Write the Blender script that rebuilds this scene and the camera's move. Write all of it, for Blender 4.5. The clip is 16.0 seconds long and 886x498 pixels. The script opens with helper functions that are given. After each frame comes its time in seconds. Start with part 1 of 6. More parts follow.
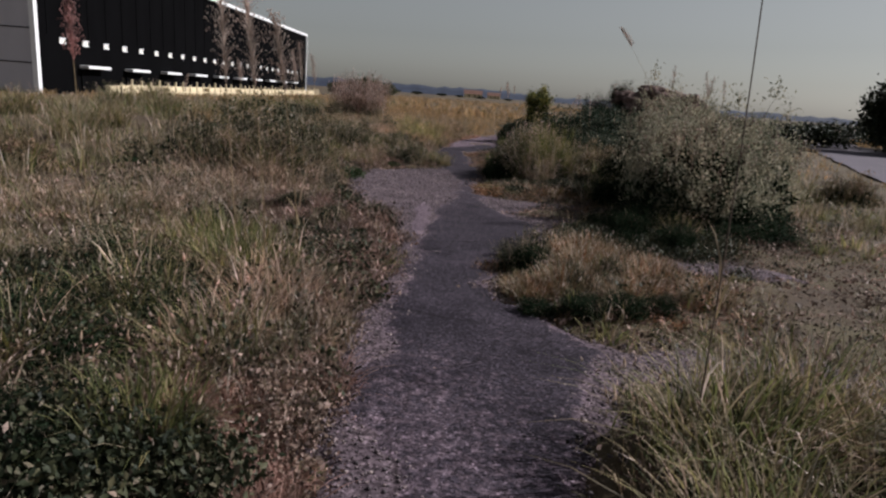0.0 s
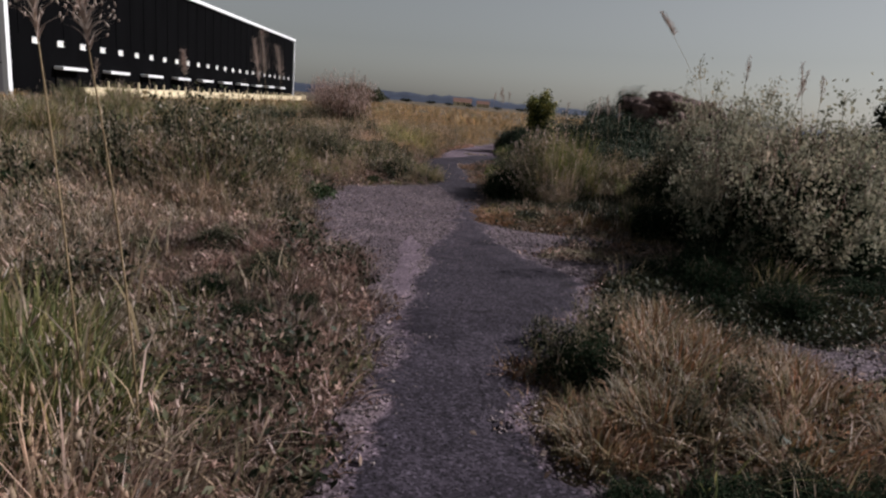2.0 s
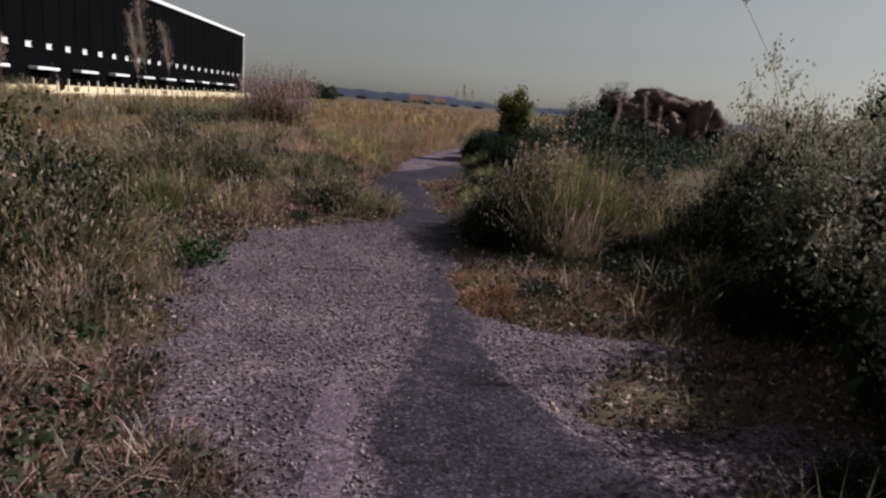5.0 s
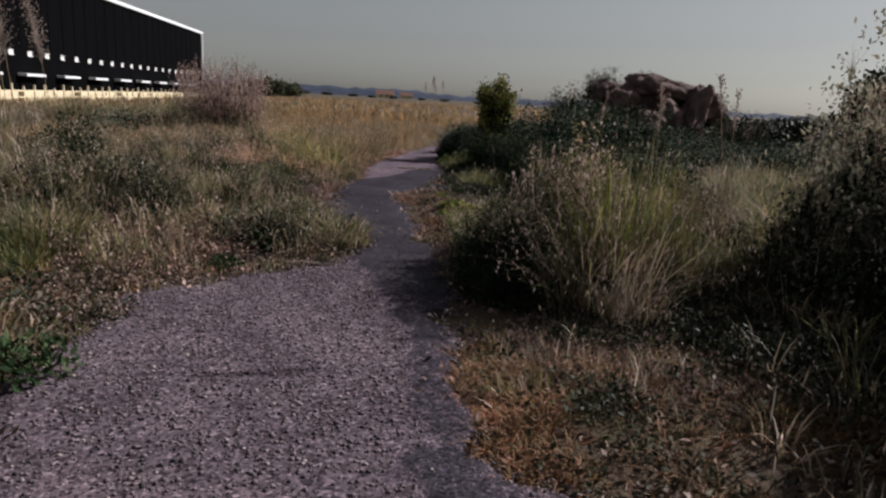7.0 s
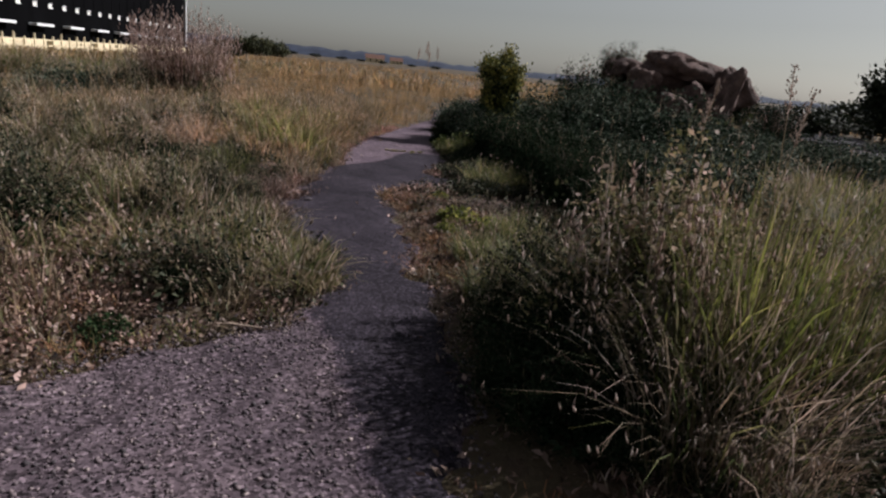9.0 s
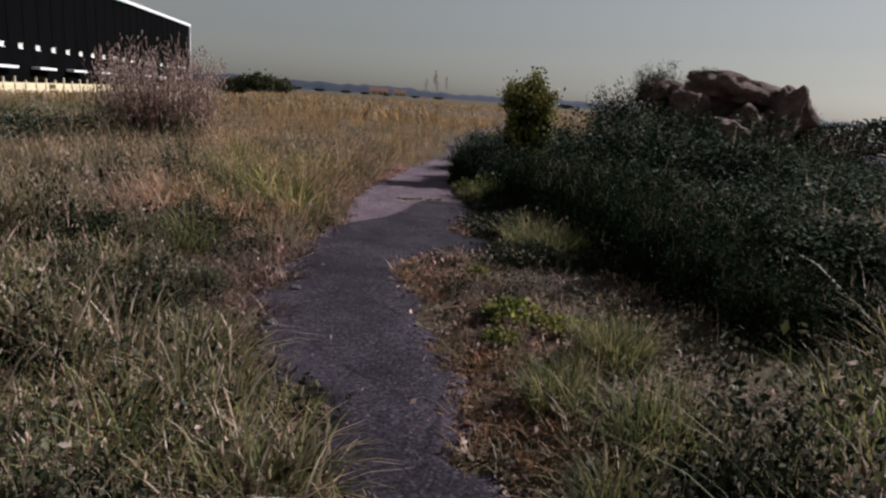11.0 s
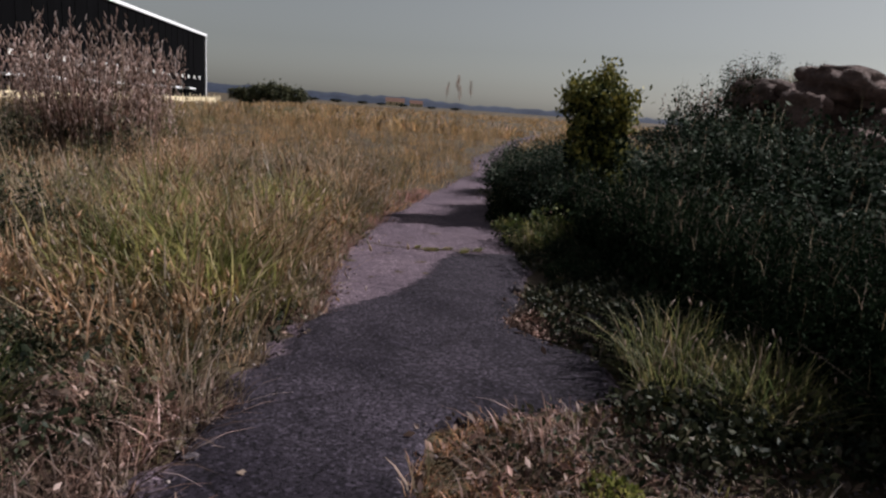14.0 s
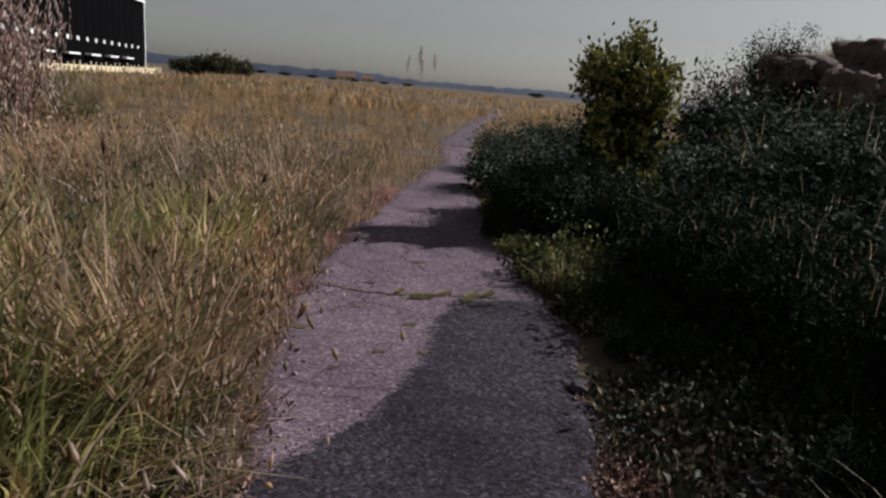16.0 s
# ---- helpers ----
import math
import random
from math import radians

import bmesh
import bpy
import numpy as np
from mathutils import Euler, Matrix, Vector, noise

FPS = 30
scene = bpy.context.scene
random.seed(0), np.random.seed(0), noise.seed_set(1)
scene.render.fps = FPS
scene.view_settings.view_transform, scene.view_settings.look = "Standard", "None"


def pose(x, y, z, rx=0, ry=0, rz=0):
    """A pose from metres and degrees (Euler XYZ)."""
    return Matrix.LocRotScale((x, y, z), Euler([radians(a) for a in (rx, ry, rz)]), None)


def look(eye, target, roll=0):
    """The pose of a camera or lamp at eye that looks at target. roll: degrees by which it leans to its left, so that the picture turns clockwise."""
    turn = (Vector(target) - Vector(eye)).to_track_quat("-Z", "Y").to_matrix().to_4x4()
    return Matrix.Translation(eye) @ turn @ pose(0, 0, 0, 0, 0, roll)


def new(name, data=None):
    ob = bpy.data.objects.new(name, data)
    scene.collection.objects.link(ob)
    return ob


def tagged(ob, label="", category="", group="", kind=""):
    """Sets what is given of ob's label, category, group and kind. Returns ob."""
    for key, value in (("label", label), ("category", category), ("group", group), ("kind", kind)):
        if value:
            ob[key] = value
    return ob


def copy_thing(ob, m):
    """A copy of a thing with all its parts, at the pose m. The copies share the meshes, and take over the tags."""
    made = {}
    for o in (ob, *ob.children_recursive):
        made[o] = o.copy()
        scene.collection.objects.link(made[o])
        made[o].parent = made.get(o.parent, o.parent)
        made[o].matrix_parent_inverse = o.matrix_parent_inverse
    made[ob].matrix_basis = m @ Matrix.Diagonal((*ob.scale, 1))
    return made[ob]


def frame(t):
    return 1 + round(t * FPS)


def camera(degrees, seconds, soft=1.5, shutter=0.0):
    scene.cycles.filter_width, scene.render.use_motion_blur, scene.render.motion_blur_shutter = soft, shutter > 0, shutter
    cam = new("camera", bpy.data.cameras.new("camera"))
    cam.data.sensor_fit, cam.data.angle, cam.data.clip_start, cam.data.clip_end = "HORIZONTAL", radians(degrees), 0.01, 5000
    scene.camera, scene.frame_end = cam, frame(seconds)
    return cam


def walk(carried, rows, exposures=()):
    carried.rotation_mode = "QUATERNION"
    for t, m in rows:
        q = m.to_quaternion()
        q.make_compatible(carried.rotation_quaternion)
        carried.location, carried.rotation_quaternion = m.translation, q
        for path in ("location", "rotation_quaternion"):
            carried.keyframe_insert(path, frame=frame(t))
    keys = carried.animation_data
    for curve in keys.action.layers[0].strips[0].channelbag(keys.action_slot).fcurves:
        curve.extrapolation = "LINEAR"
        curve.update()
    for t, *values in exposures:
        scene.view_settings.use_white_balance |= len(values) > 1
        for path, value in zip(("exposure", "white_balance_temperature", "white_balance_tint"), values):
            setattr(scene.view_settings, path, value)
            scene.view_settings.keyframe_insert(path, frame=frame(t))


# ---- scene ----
cam = camera(69.6, 16.0, soft=2.4)
PATH = [
    (0, (0.09, -0.193, 1.639), (0.065, 1.75, 1.167), 4.3),
    (0.5, (-0.01, 0.402, 1.591), (-0.04, 2.34, 1.099), 4.2),
    (1, (0.011, 1.092, 1.55), (-0.021, 3.032, 1.063), 4.4),
    (1.5, (-0.006, 1.771, 1.529), (-0.029, 3.716, 1.062), 4.4),
    (2, (-0.049, 2.44, 1.497), (-0.038, 4.389, 1.051), 5.0),
    (2.5, (-0.066, 3.055, 1.502), (-0.043, 5.003, 1.049), 4.6),
    (3, (-0.078, 3.664, 1.506), (-0.031, 5.609, 1.04), 4.6),
    (3.5, (-0.055, 4.25, 1.547), (0.024, 6.193, 1.083), 5.4),
    (4, (-0.069, 4.821, 1.56), (0.019, 6.769, 1.115), 5.7),
    (4.2, (-0.094, 5.056, 1.562), (0.0, 7.003, 1.117), 5.7),
    (6.5, (-0.102, 7.727, 1.52), (0.118, 9.665, 1.079), 3.3),
    (7, (-0.076, 8.283, 1.529), (0.151, 10.217, 1.073), 3.3),
    (7.5, (-0.048, 8.822, 1.521), (0.213, 10.749, 1.053), 3.7),
    (8, (-0.032, 9.356, 1.508), (0.258, 11.274, 1.019), 5.4),
    (8.5, (-0.022, 9.884, 1.527), (0.269, 11.792, 1.003), 5.5),
    (9, (-0.028, 10.402, 1.587), (0.255, 12.306, 1.043), 6.1),
    (9.5, (-0.047, 10.916, 1.604), (0.237, 12.816, 1.046), 6.5),
    (10, (-0.1, 11.456, 1.609), (0.193, 13.361, 1.074), 5.6),
    (10.2, (-0.099, 11.681, 1.612), (0.189, 13.593, 1.102), 5.2),
    (12.5, (0.133, 14.378, 1.44), (0.321, 16.32, 0.997), 2.6),
    (13, (0.149, 14.954, 1.446), (0.313, 16.898, 1.006), 2.7),
    (13.5, (0.105, 15.557, 1.446), (0.275, 17.501, 1.008), 3.7),
    (14, (0.089, 16.071, 1.418), (0.294, 18.013, 0.986), 4.2),
    (14.5, (0.049, 16.619, 1.419), (0.293, 18.555, 0.979), 4.7),
    (15, (0.063, 17.155, 1.427), (0.362, 19.078, 0.967), 4.6),
    (15.5, (0.037, 17.726, 1.398), (0.384, 19.635, 0.915), 4.9),
    (16, (-0.001, 18.271, 1.39), (0.354, 20.177, 0.9), 5.1),
]
EXPOSURES = ()
walk(cam, [(t, look(eye, target, roll)) for t, eye, target, roll in PATH], EXPOSURES)
scene.view_settings.exposure = 0.28

# ---- daylight: hazy pale sky, one sun from the right and a little ahead ----
SUN_AZ, SUN_EL = 15.0, 37.0  # degrees ahead of +x, and above the horizon
world = bpy.data.worlds.new("world")
scene.world = world
world.use_nodes = True
wn = world.node_tree
sky = wn.nodes.new("ShaderNodeTexSky")
sky.sky_type, sky.sun_disc = "NISHITA", False
sky.sun_elevation, sky.sun_rotation = radians(SUN_EL), radians(90 - SUN_AZ)
sky.dust_density, sky.air_density = 1.2, 1.0
pale = wn.nodes.new("ShaderNodeHueSaturation")
pale.inputs["Saturation"].default_value = 0.3
wn.links.new(sky.outputs[0], pale.inputs["Color"])
wn.links.new(pale.outputs[0], wn.nodes["Background"].inputs[0])
wn.nodes["Background"].inputs[1].default_value = 0.0465
sun = new("sun", bpy.data.lights.new("sun", "SUN"))
sun.data.energy, sun.data.angle, sun.data.color = 5.0, radians(0.6), (1.0, 0.97, 0.99)
sun_from = Vector((math.cos(radians(SUN_AZ)) * math.cos(radians(SUN_EL)), math.sin(radians(SUN_AZ)) * math.cos(radians(SUN_EL)), math.sin(radians(SUN_EL))))
sun.matrix_world = look(sun_from * 60, (0, 0, 0))


# ---- materials ----
def nodes_of(name):
    m = bpy.data.materials.new(name)
    m.use_nodes = True
    t = m.node_tree
    return m, t, t.nodes["Principled BSDF"]


def ramp(t, source, stops):
    r = t.nodes.new("ShaderNodeValToRGB")
    e = r.color_ramp.elements
    while len(e) < len(stops):
        e.new(0.5)
    for el, (p, c) in zip(e, stops):
        el.position, el.color = p, (*c, 1)
    t.links.new(source, r.inputs[0])
    return r.outputs[0]


def noise_tex(t, scale, detail=4.0, rough=0.6, vec=None, stretch=None):
    if vec is None:
        vec = t.nodes.new("ShaderNodeNewGeometry").outputs["Position"]
    if stretch:
        mp = t.nodes.new("ShaderNodeMapping")
        mp.inputs["Scale"].default_value = stretch
        t.links.new(vec, mp.inputs[0])
        vec = mp.outputs[0]
    n = t.nodes.new("ShaderNodeTexNoise")
    n.inputs["Scale"].default_value, n.inputs["Detail"].default_value, n.inputs["Roughness"].default_value = scale, detail, rough
    t.links.new(vec, n.inputs["Vector"])
    return n.outputs["Fac"]


def mix_colour(t, fac, a, b, blend="MIX"):
    m = t.nodes.new("ShaderNodeMix")
    m.data_type, m.blend_type = "RGBA", blend
    for sock, v in ((m.inputs["Factor"], fac), (m.inputs["A"], a), (m.inputs["B"], b)):
        if isinstance(v, (int, float)):
            sock.default_value = v
        elif isinstance(v, tuple):
            sock.default_value = (*v, 1)
        else:
            t.links.new(v, sock)
    return m.outputs["Result"]


def add_bump(t, bsdf, height, strength, distance):
    b = t.nodes.new("ShaderNodeBump")
    b.inputs["Strength"].default_value, b.inputs["Distance"].default_value = strength, distance
    t.links.new(height, b.inputs["Height"])
    t.links.new(b.outputs[0], bsdf.inputs["Normal"])


def mat_leaf(name, stops, translucent=0.25, rough=0.6, spec=0.2, vary=0.9):
    """Blades and leaves: each island takes its own tint, and light passes through in part."""
    m, t, b = nodes_of(name)
    geo = t.nodes.new("ShaderNodeNewGeometry")
    col = ramp(t, geo.outputs["Random Per Island"], [(q, (c[0] * 0.82, c[1] * 0.82, c[2] * 1.04)) for q, c in stops])
    patch = ramp(t, noise_tex(t, 0.7, 3.0), ((0.32, (0.6, 0.62, 0.6)), (0.5, (0.95, 0.93, 0.9)), (0.68, (1.25, 1.12, 1.1))))
    col = mix_colour(t, vary, col, patch, "MULTIPLY")
    tuft = ramp(t, noise_tex(t, 4.5, 2.0), ((0.34, (0.42, 0.45, 0.42)), (0.5, (0.95, 0.92, 0.9)), (0.66, (1.4, 1.22, 1.18))))
    col = mix_colour(t, vary, col, tuft, "MULTIPLY")
    t.links.new(col, b.inputs["Base Color"])
    b.inputs["Roughness"].default_value = rough
    b.inputs["Specular IOR Level"].default_value = spec
    tr = t.nodes.new("ShaderNodeBsdfTranslucent")
    t.links.new(col, tr.inputs[0])
    mx = t.nodes.new("ShaderNodeMixShader")
    mx.inputs[0].default_value = translucent
    t.links.new(b.outputs[0], mx.inputs[1])
    t.links.new(tr.outputs[0], mx.inputs[2])
    t.links.new(mx.outputs[0], t.nodes["Material Output"].inputs[0])
    return m


def mat_rough(name, stops, scale, fine, bump=0.5, dist=0.01, rough=0.9, stretch=None, spec=0.3):
    """Earth, stone, bark, plaster: coarse colour patches, fine grain and relief."""
    m, t, b = nodes_of(name)
    col = ramp(t, noise_tex(t, scale, 6.0, 0.65, stretch=stretch), stops)
    grain = noise_tex(t, fine, 4.0, 0.7, stretch=stretch)
    col = mix_colour(t, 1.0, col, ramp(t, grain, ((0.25, (0.6, 0.6, 0.6)), (0.75, (1.25, 1.22, 1.2)))), "MULTIPLY")
    t.links.new(col, b.inputs["Base Color"])
    b.inputs["Roughness"].default_value = rough
    b.inputs["Specular IOR Level"].default_value = spec
    add_bump(t, b, grain, bump, dist)
    return m


def mat_stone_tint(name, stops):
    """Small stones: a tint for each island."""
    m, t, b = nodes_of(name)
    geo = t.nodes.new("ShaderNodeNewGeometry")
    col = ramp(t, geo.outputs["Random Per Island"], stops)
    grain = noise_tex(t, 140, 3.0)
    col = mix_colour(t, 1.0, col, ramp(t, grain, ((0.3, (0.75, 0.75, 0.75)), (0.7, (1.15, 1.15, 1.15)))), "MULTIPLY")
    t.links.new(col, b.inputs["Base Color"])
    b.inputs["Roughness"].default_value = 0.85
    return m


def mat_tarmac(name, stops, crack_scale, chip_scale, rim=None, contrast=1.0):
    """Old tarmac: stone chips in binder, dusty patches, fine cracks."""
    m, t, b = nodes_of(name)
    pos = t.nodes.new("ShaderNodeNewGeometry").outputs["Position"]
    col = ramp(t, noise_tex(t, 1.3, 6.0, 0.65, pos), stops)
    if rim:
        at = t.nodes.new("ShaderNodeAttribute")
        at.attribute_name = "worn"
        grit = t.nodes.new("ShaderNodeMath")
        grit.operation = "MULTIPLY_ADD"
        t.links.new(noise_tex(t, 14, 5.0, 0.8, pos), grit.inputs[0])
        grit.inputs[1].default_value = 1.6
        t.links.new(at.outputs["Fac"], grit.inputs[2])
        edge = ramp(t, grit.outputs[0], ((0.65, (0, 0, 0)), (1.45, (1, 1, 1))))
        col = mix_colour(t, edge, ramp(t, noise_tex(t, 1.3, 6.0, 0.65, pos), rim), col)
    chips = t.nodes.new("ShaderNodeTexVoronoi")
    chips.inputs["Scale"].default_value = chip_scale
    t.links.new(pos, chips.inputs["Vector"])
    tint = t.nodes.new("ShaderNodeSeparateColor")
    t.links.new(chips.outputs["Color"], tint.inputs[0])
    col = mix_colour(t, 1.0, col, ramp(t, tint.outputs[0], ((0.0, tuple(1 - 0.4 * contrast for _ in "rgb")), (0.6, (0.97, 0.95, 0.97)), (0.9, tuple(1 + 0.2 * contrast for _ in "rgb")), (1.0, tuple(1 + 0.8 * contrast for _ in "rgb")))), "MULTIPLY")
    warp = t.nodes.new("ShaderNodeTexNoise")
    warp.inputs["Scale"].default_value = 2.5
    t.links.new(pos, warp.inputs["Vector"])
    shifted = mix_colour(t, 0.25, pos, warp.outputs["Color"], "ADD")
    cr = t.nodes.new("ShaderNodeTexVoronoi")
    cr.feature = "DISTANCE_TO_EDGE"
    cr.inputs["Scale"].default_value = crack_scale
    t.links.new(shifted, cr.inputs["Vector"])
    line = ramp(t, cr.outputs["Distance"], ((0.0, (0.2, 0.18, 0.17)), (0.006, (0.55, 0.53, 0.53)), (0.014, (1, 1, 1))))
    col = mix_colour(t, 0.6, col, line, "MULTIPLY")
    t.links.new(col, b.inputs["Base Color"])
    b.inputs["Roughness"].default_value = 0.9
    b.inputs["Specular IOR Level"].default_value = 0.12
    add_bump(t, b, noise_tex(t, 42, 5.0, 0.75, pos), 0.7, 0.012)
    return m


def mat_paint(name, colour, rough=0.5, dirt=0.25, metal=0.0, spec=0.3):
    m, t, b = nodes_of(name)
    d = noise_tex(t, 0.35, 6.0, 0.7, stretch=(1, 1, 0.25))
    lo = tuple(c * (1 - dirt) for c in colour)
    t.links.new(ramp(t, d, ((0.3, lo), (0.65, colour))), b.inputs["Base Color"])
    b.inputs["Roughness"].default_value, b.inputs["Metallic"].default_value, b.inputs["Specular IOR Level"].default_value = rough, metal, spec
    return m


STRAW = mat_leaf("straw_blades", ((0.0, (0.078, 0.066, 0.035)), (0.22, (0.302, 0.246, 0.131)), (0.45, (0.19, 0.186, 0.077)), (0.65, (0.426, 0.348, 0.2)), (0.88, (0.538, 0.44, 0.28)), (1.0, (0.694, 0.624, 0.46))), 0.36)
GREEN = mat_leaf("green_blades", ((0.0, (0.048, 0.069, 0.025)), (0.35, (0.132, 0.163, 0.05)), (0.7, (0.24, 0.256, 0.077)), (1.0, (0.432, 0.388, 0.15))), 0.45)
LIME = mat_leaf("lime_leaves", ((0.0, (0.084, 0.108, 0.026)), (0.6, (0.196, 0.23, 0.0455)), (1.0, (0.392, 0.392, 0.0975))), 0.5)
RUSSET = mat_leaf("russet_turf_blades", ((0.0, (0.092, 0.0486, 0.024)), (0.35, (0.253, 0.13, 0.055)), (0.6, (0.172, 0.13, 0.043)), (0.85, (0.391, 0.2, 0.085)), (1.0, (0.483, 0.313, 0.18))), 0.2)
DEADWEED = mat_leaf("dead_weed_blades", ((0.0, (0.04, 0.026, 0.018)), (0.4, (0.14, 0.088, 0.056)), (0.7, (0.26, 0.168, 0.108)), (0.9, (0.36, 0.26, 0.18)), (1.0, (0.6, 0.48, 0.38))), 0.15)
GOLD = mat_leaf("golden_field_blades", ((0.0, (0.15, 0.1, 0.05)), (0.35, (0.42, 0.29, 0.12)), (0.65, (0.62, 0.42, 0.17)), (0.85, (0.286, 0.241, 0.0938)), (1.0, (0.641, 0.483, 0.298))), 0.42)
PLUME = mat_leaf("plume_hairs", ((0.0, (0.38, 0.29, 0.194)), (0.6, (0.589, 0.47, 0.327)), (1.0, (0.741, 0.64, 0.459))), 0.4, 0.7, 0.1, 0.4)
# Near-black leaf tone also carries the shade within and under bushes.
SHRUB_DARK = mat_leaf("shade_dark_shrub_leaves", ((0.0, (0.0085, 0.017, 0.0076)), (0.5, (0.0204, 0.037, 0.0152)), (0.9, (0.034, 0.056, 0.0247)), (1.0, (0.051, 0.07, 0.038))), 0.05, 0.9, 0.03, 0.8)
SHRUB_GREY = mat_leaf("grey_shrub_leaves", ((0.0, (0.2, 0.21, 0.12)), (0.5, (0.36, 0.36, 0.21)), (0.9, (0.45, 0.44, 0.27)), (1.0, (0.5, 0.48, 0.33))), 0.36, 0.8, 0.06)
SHRUB_TAN = mat_leaf("tan_shrub_leaves", ((0.0, (0.05, 0.05, 0.022)), (0.4, (0.145, 0.13, 0.052)), (0.75, (0.26, 0.205, 0.095)), (1.0, (0.4, 0.3, 0.19))), 0.22, 0.7, 0.12)
BROOM = mat_leaf("young_tree_leaves", ((0.0, (0.05, 0.07, 0.02)), (0.5, (0.16, 0.18, 0.04)), (0.85, (0.34, 0.33, 0.065)), (1.0, (0.5, 0.46, 0.1))), 0.1)
# Lighter leaf copy; its pale tints stand for sunlit bush tops.
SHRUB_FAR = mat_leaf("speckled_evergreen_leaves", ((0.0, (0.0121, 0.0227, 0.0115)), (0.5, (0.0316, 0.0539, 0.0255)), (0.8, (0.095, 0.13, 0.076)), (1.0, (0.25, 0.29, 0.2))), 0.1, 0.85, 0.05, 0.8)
HEDGE = mat_leaf("far_hedge_leaves", ((0.0, (0.008, 0.014, 0.006)), (0.7, (0.025, 0.036, 0.014)), (1.0, (0.05, 0.06, 0.025))), 0.12)
GREYSTRAW = mat_leaf("grey_green_strands", ((0.0, (0.18, 0.19, 0.11)), (0.5, (0.37, 0.36, 0.22)), (1.0, (0.62, 0.57, 0.4))), 0.4, 0.8, 0.06)
BARK = mat_rough("bark", ((0.3, (0.05, 0.035, 0.025)), (0.7, (0.13, 0.10, 0.075))), 6, 60, 0.6, 0.01, stretch=(1, 1, 0.25))
STEM = mat_rough("dry_stem", ((0.3, (0.16, 0.11, 0.06)), (0.7, (0.34, 0.25, 0.15))), 8, 90, 0.2, 0.002)
DARKSTEM = mat_rough("dark_dry_stem", ((0.3, (0.06, 0.045, 0.035)), (0.7, (0.15, 0.115, 0.09))), 8, 90, 0.2, 0.002)
SOIL = mat_rough("soil_and_litter", ((0.25, (0.03, 0.022, 0.015)), (0.45, (0.075, 0.05, 0.032)), (0.6, (0.085, 0.068, 0.036)), (0.8, (0.15, 0.105, 0.075))), 1.2, 30, 0.8, 0.03)
DUST = ((0.3, (0.088, 0.066, 0.084)), (0.5, (0.13, 0.097, 0.118)), (0.72, (0.185, 0.138, 0.16)))
CRUST = mat_tarmac("dusty_gravel_crust", ((0.3, (0.066, 0.05, 0.06)), (0.5, (0.105, 0.08, 0.092)), (0.72, (0.16, 0.12, 0.132))), 1.1, 62, None, 2.0)
DUSTY = mat_tarmac("dusty_old_tarmac", DUST, 1.0, 85, None, 1.4)
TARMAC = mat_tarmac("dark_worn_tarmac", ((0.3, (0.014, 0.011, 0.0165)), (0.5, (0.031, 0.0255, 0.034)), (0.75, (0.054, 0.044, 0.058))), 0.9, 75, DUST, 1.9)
ROADM = mat_rough("far_road_tarmac", ((0.3, (0.07, 0.06, 0.078)), (0.5, (0.09, 0.078, 0.1)), (0.7, (0.115, 0.1, 0.122))), 0.7, 45, 0.4, 0.004, 0.92)
GRAVEL = mat_stone_tint("gravel_stones", ((0.0, (0.025, 0.02, 0.023)), (0.3, (0.07, 0.054, 0.062)), (0.72, (0.14, 0.106, 0.114)), (0.94, (0.21, 0.16, 0.165)), (1.0, (0.38, 0.31, 0.29))))
ROCK = mat_rough("pinkish_rock", ((0.3, (0.06, 0.042, 0.038)), (0.5, (0.14, 0.092, 0.083)), (0.75, (0.26, 0.175, 0.155))), 1.8, 14, 1.0, 0.08)
# On the warehouse side, black stands for sunlit white cladding burnt out by exposure.
BLACK_TONE = mat_paint("overexposed_wall_and_dark_parts", (0.003, 0.003, 0.0035), 0.9, 0.4, 0.0, 0.02)
CLAD_GREY = mat_paint("grey_cladding", (0.5, 0.48, 0.53), 0.6, 0.12)
TRIM = mat_paint("pale_trim", (0.8, 0.8, 0.82), 0.45, 0.1)
PANE = mat_paint("pale_window_panel", (0.8, 0.78, 0.72), 0.35, 0.08)
CREAM = mat_paint("cream_concrete", (0.72, 0.6, 0.4), 0.8, 0.3)
# Blue of distant haze is mixed into the colour of the ridge.
HILL = mat_rough("haze_blue_wooded_ridge", ((0.3, (0.022, 0.03, 0.055)), (0.7, (0.045, 0.058, 0.09))), 0.01, 0.06, 0.2, 1.0)
ROOF = mat_paint("roof_tiles", (0.16, 0.085, 0.065), 0.8, 0.3)


# ---- mesh helpers ----
def tri_mesh(name, v, f, mat, parent=None, smooth=False, label="", kind=""):
    v, f = np.ascontiguousarray(v, dtype=np.float32), np.ascontiguousarray(f, dtype=np.int32)
    me = bpy.data.meshes.new(name)
    me.vertices.add(len(v))
    me.vertices.foreach_set("co", v.ravel())
    me.loops.add(f.size)
    me.loops.foreach_set("vertex_index", f.ravel())
    me.polygons.add(len(f))
    me.polygons.foreach_set("loop_start", np.arange(0, f.size, f.shape[1], dtype=np.int32))
    if smooth:
        me.polygons.foreach_set("use_smooth", np.ones(len(f), dtype=bool))
    me.update(calc_edges=True)
    me.materials.append(mat)
    ob = new(name, me)
    if parent is not None:
        ob.parent = parent
    return tagged(ob, label, kind=kind)


def part(name, bm, mat, parent=None, label="", smooth=False):
    me = bpy.data.meshes.new(name)
    bm.to_mesh(me)
    bm.free()
    me.materials.append(mat)
    if smooth:
        for p in me.polygons:
            p.use_smooth = True
    ob = new(name, me)
    if parent is not None:
        ob.parent = parent
    if label:
        ob["label"] = label
    return ob


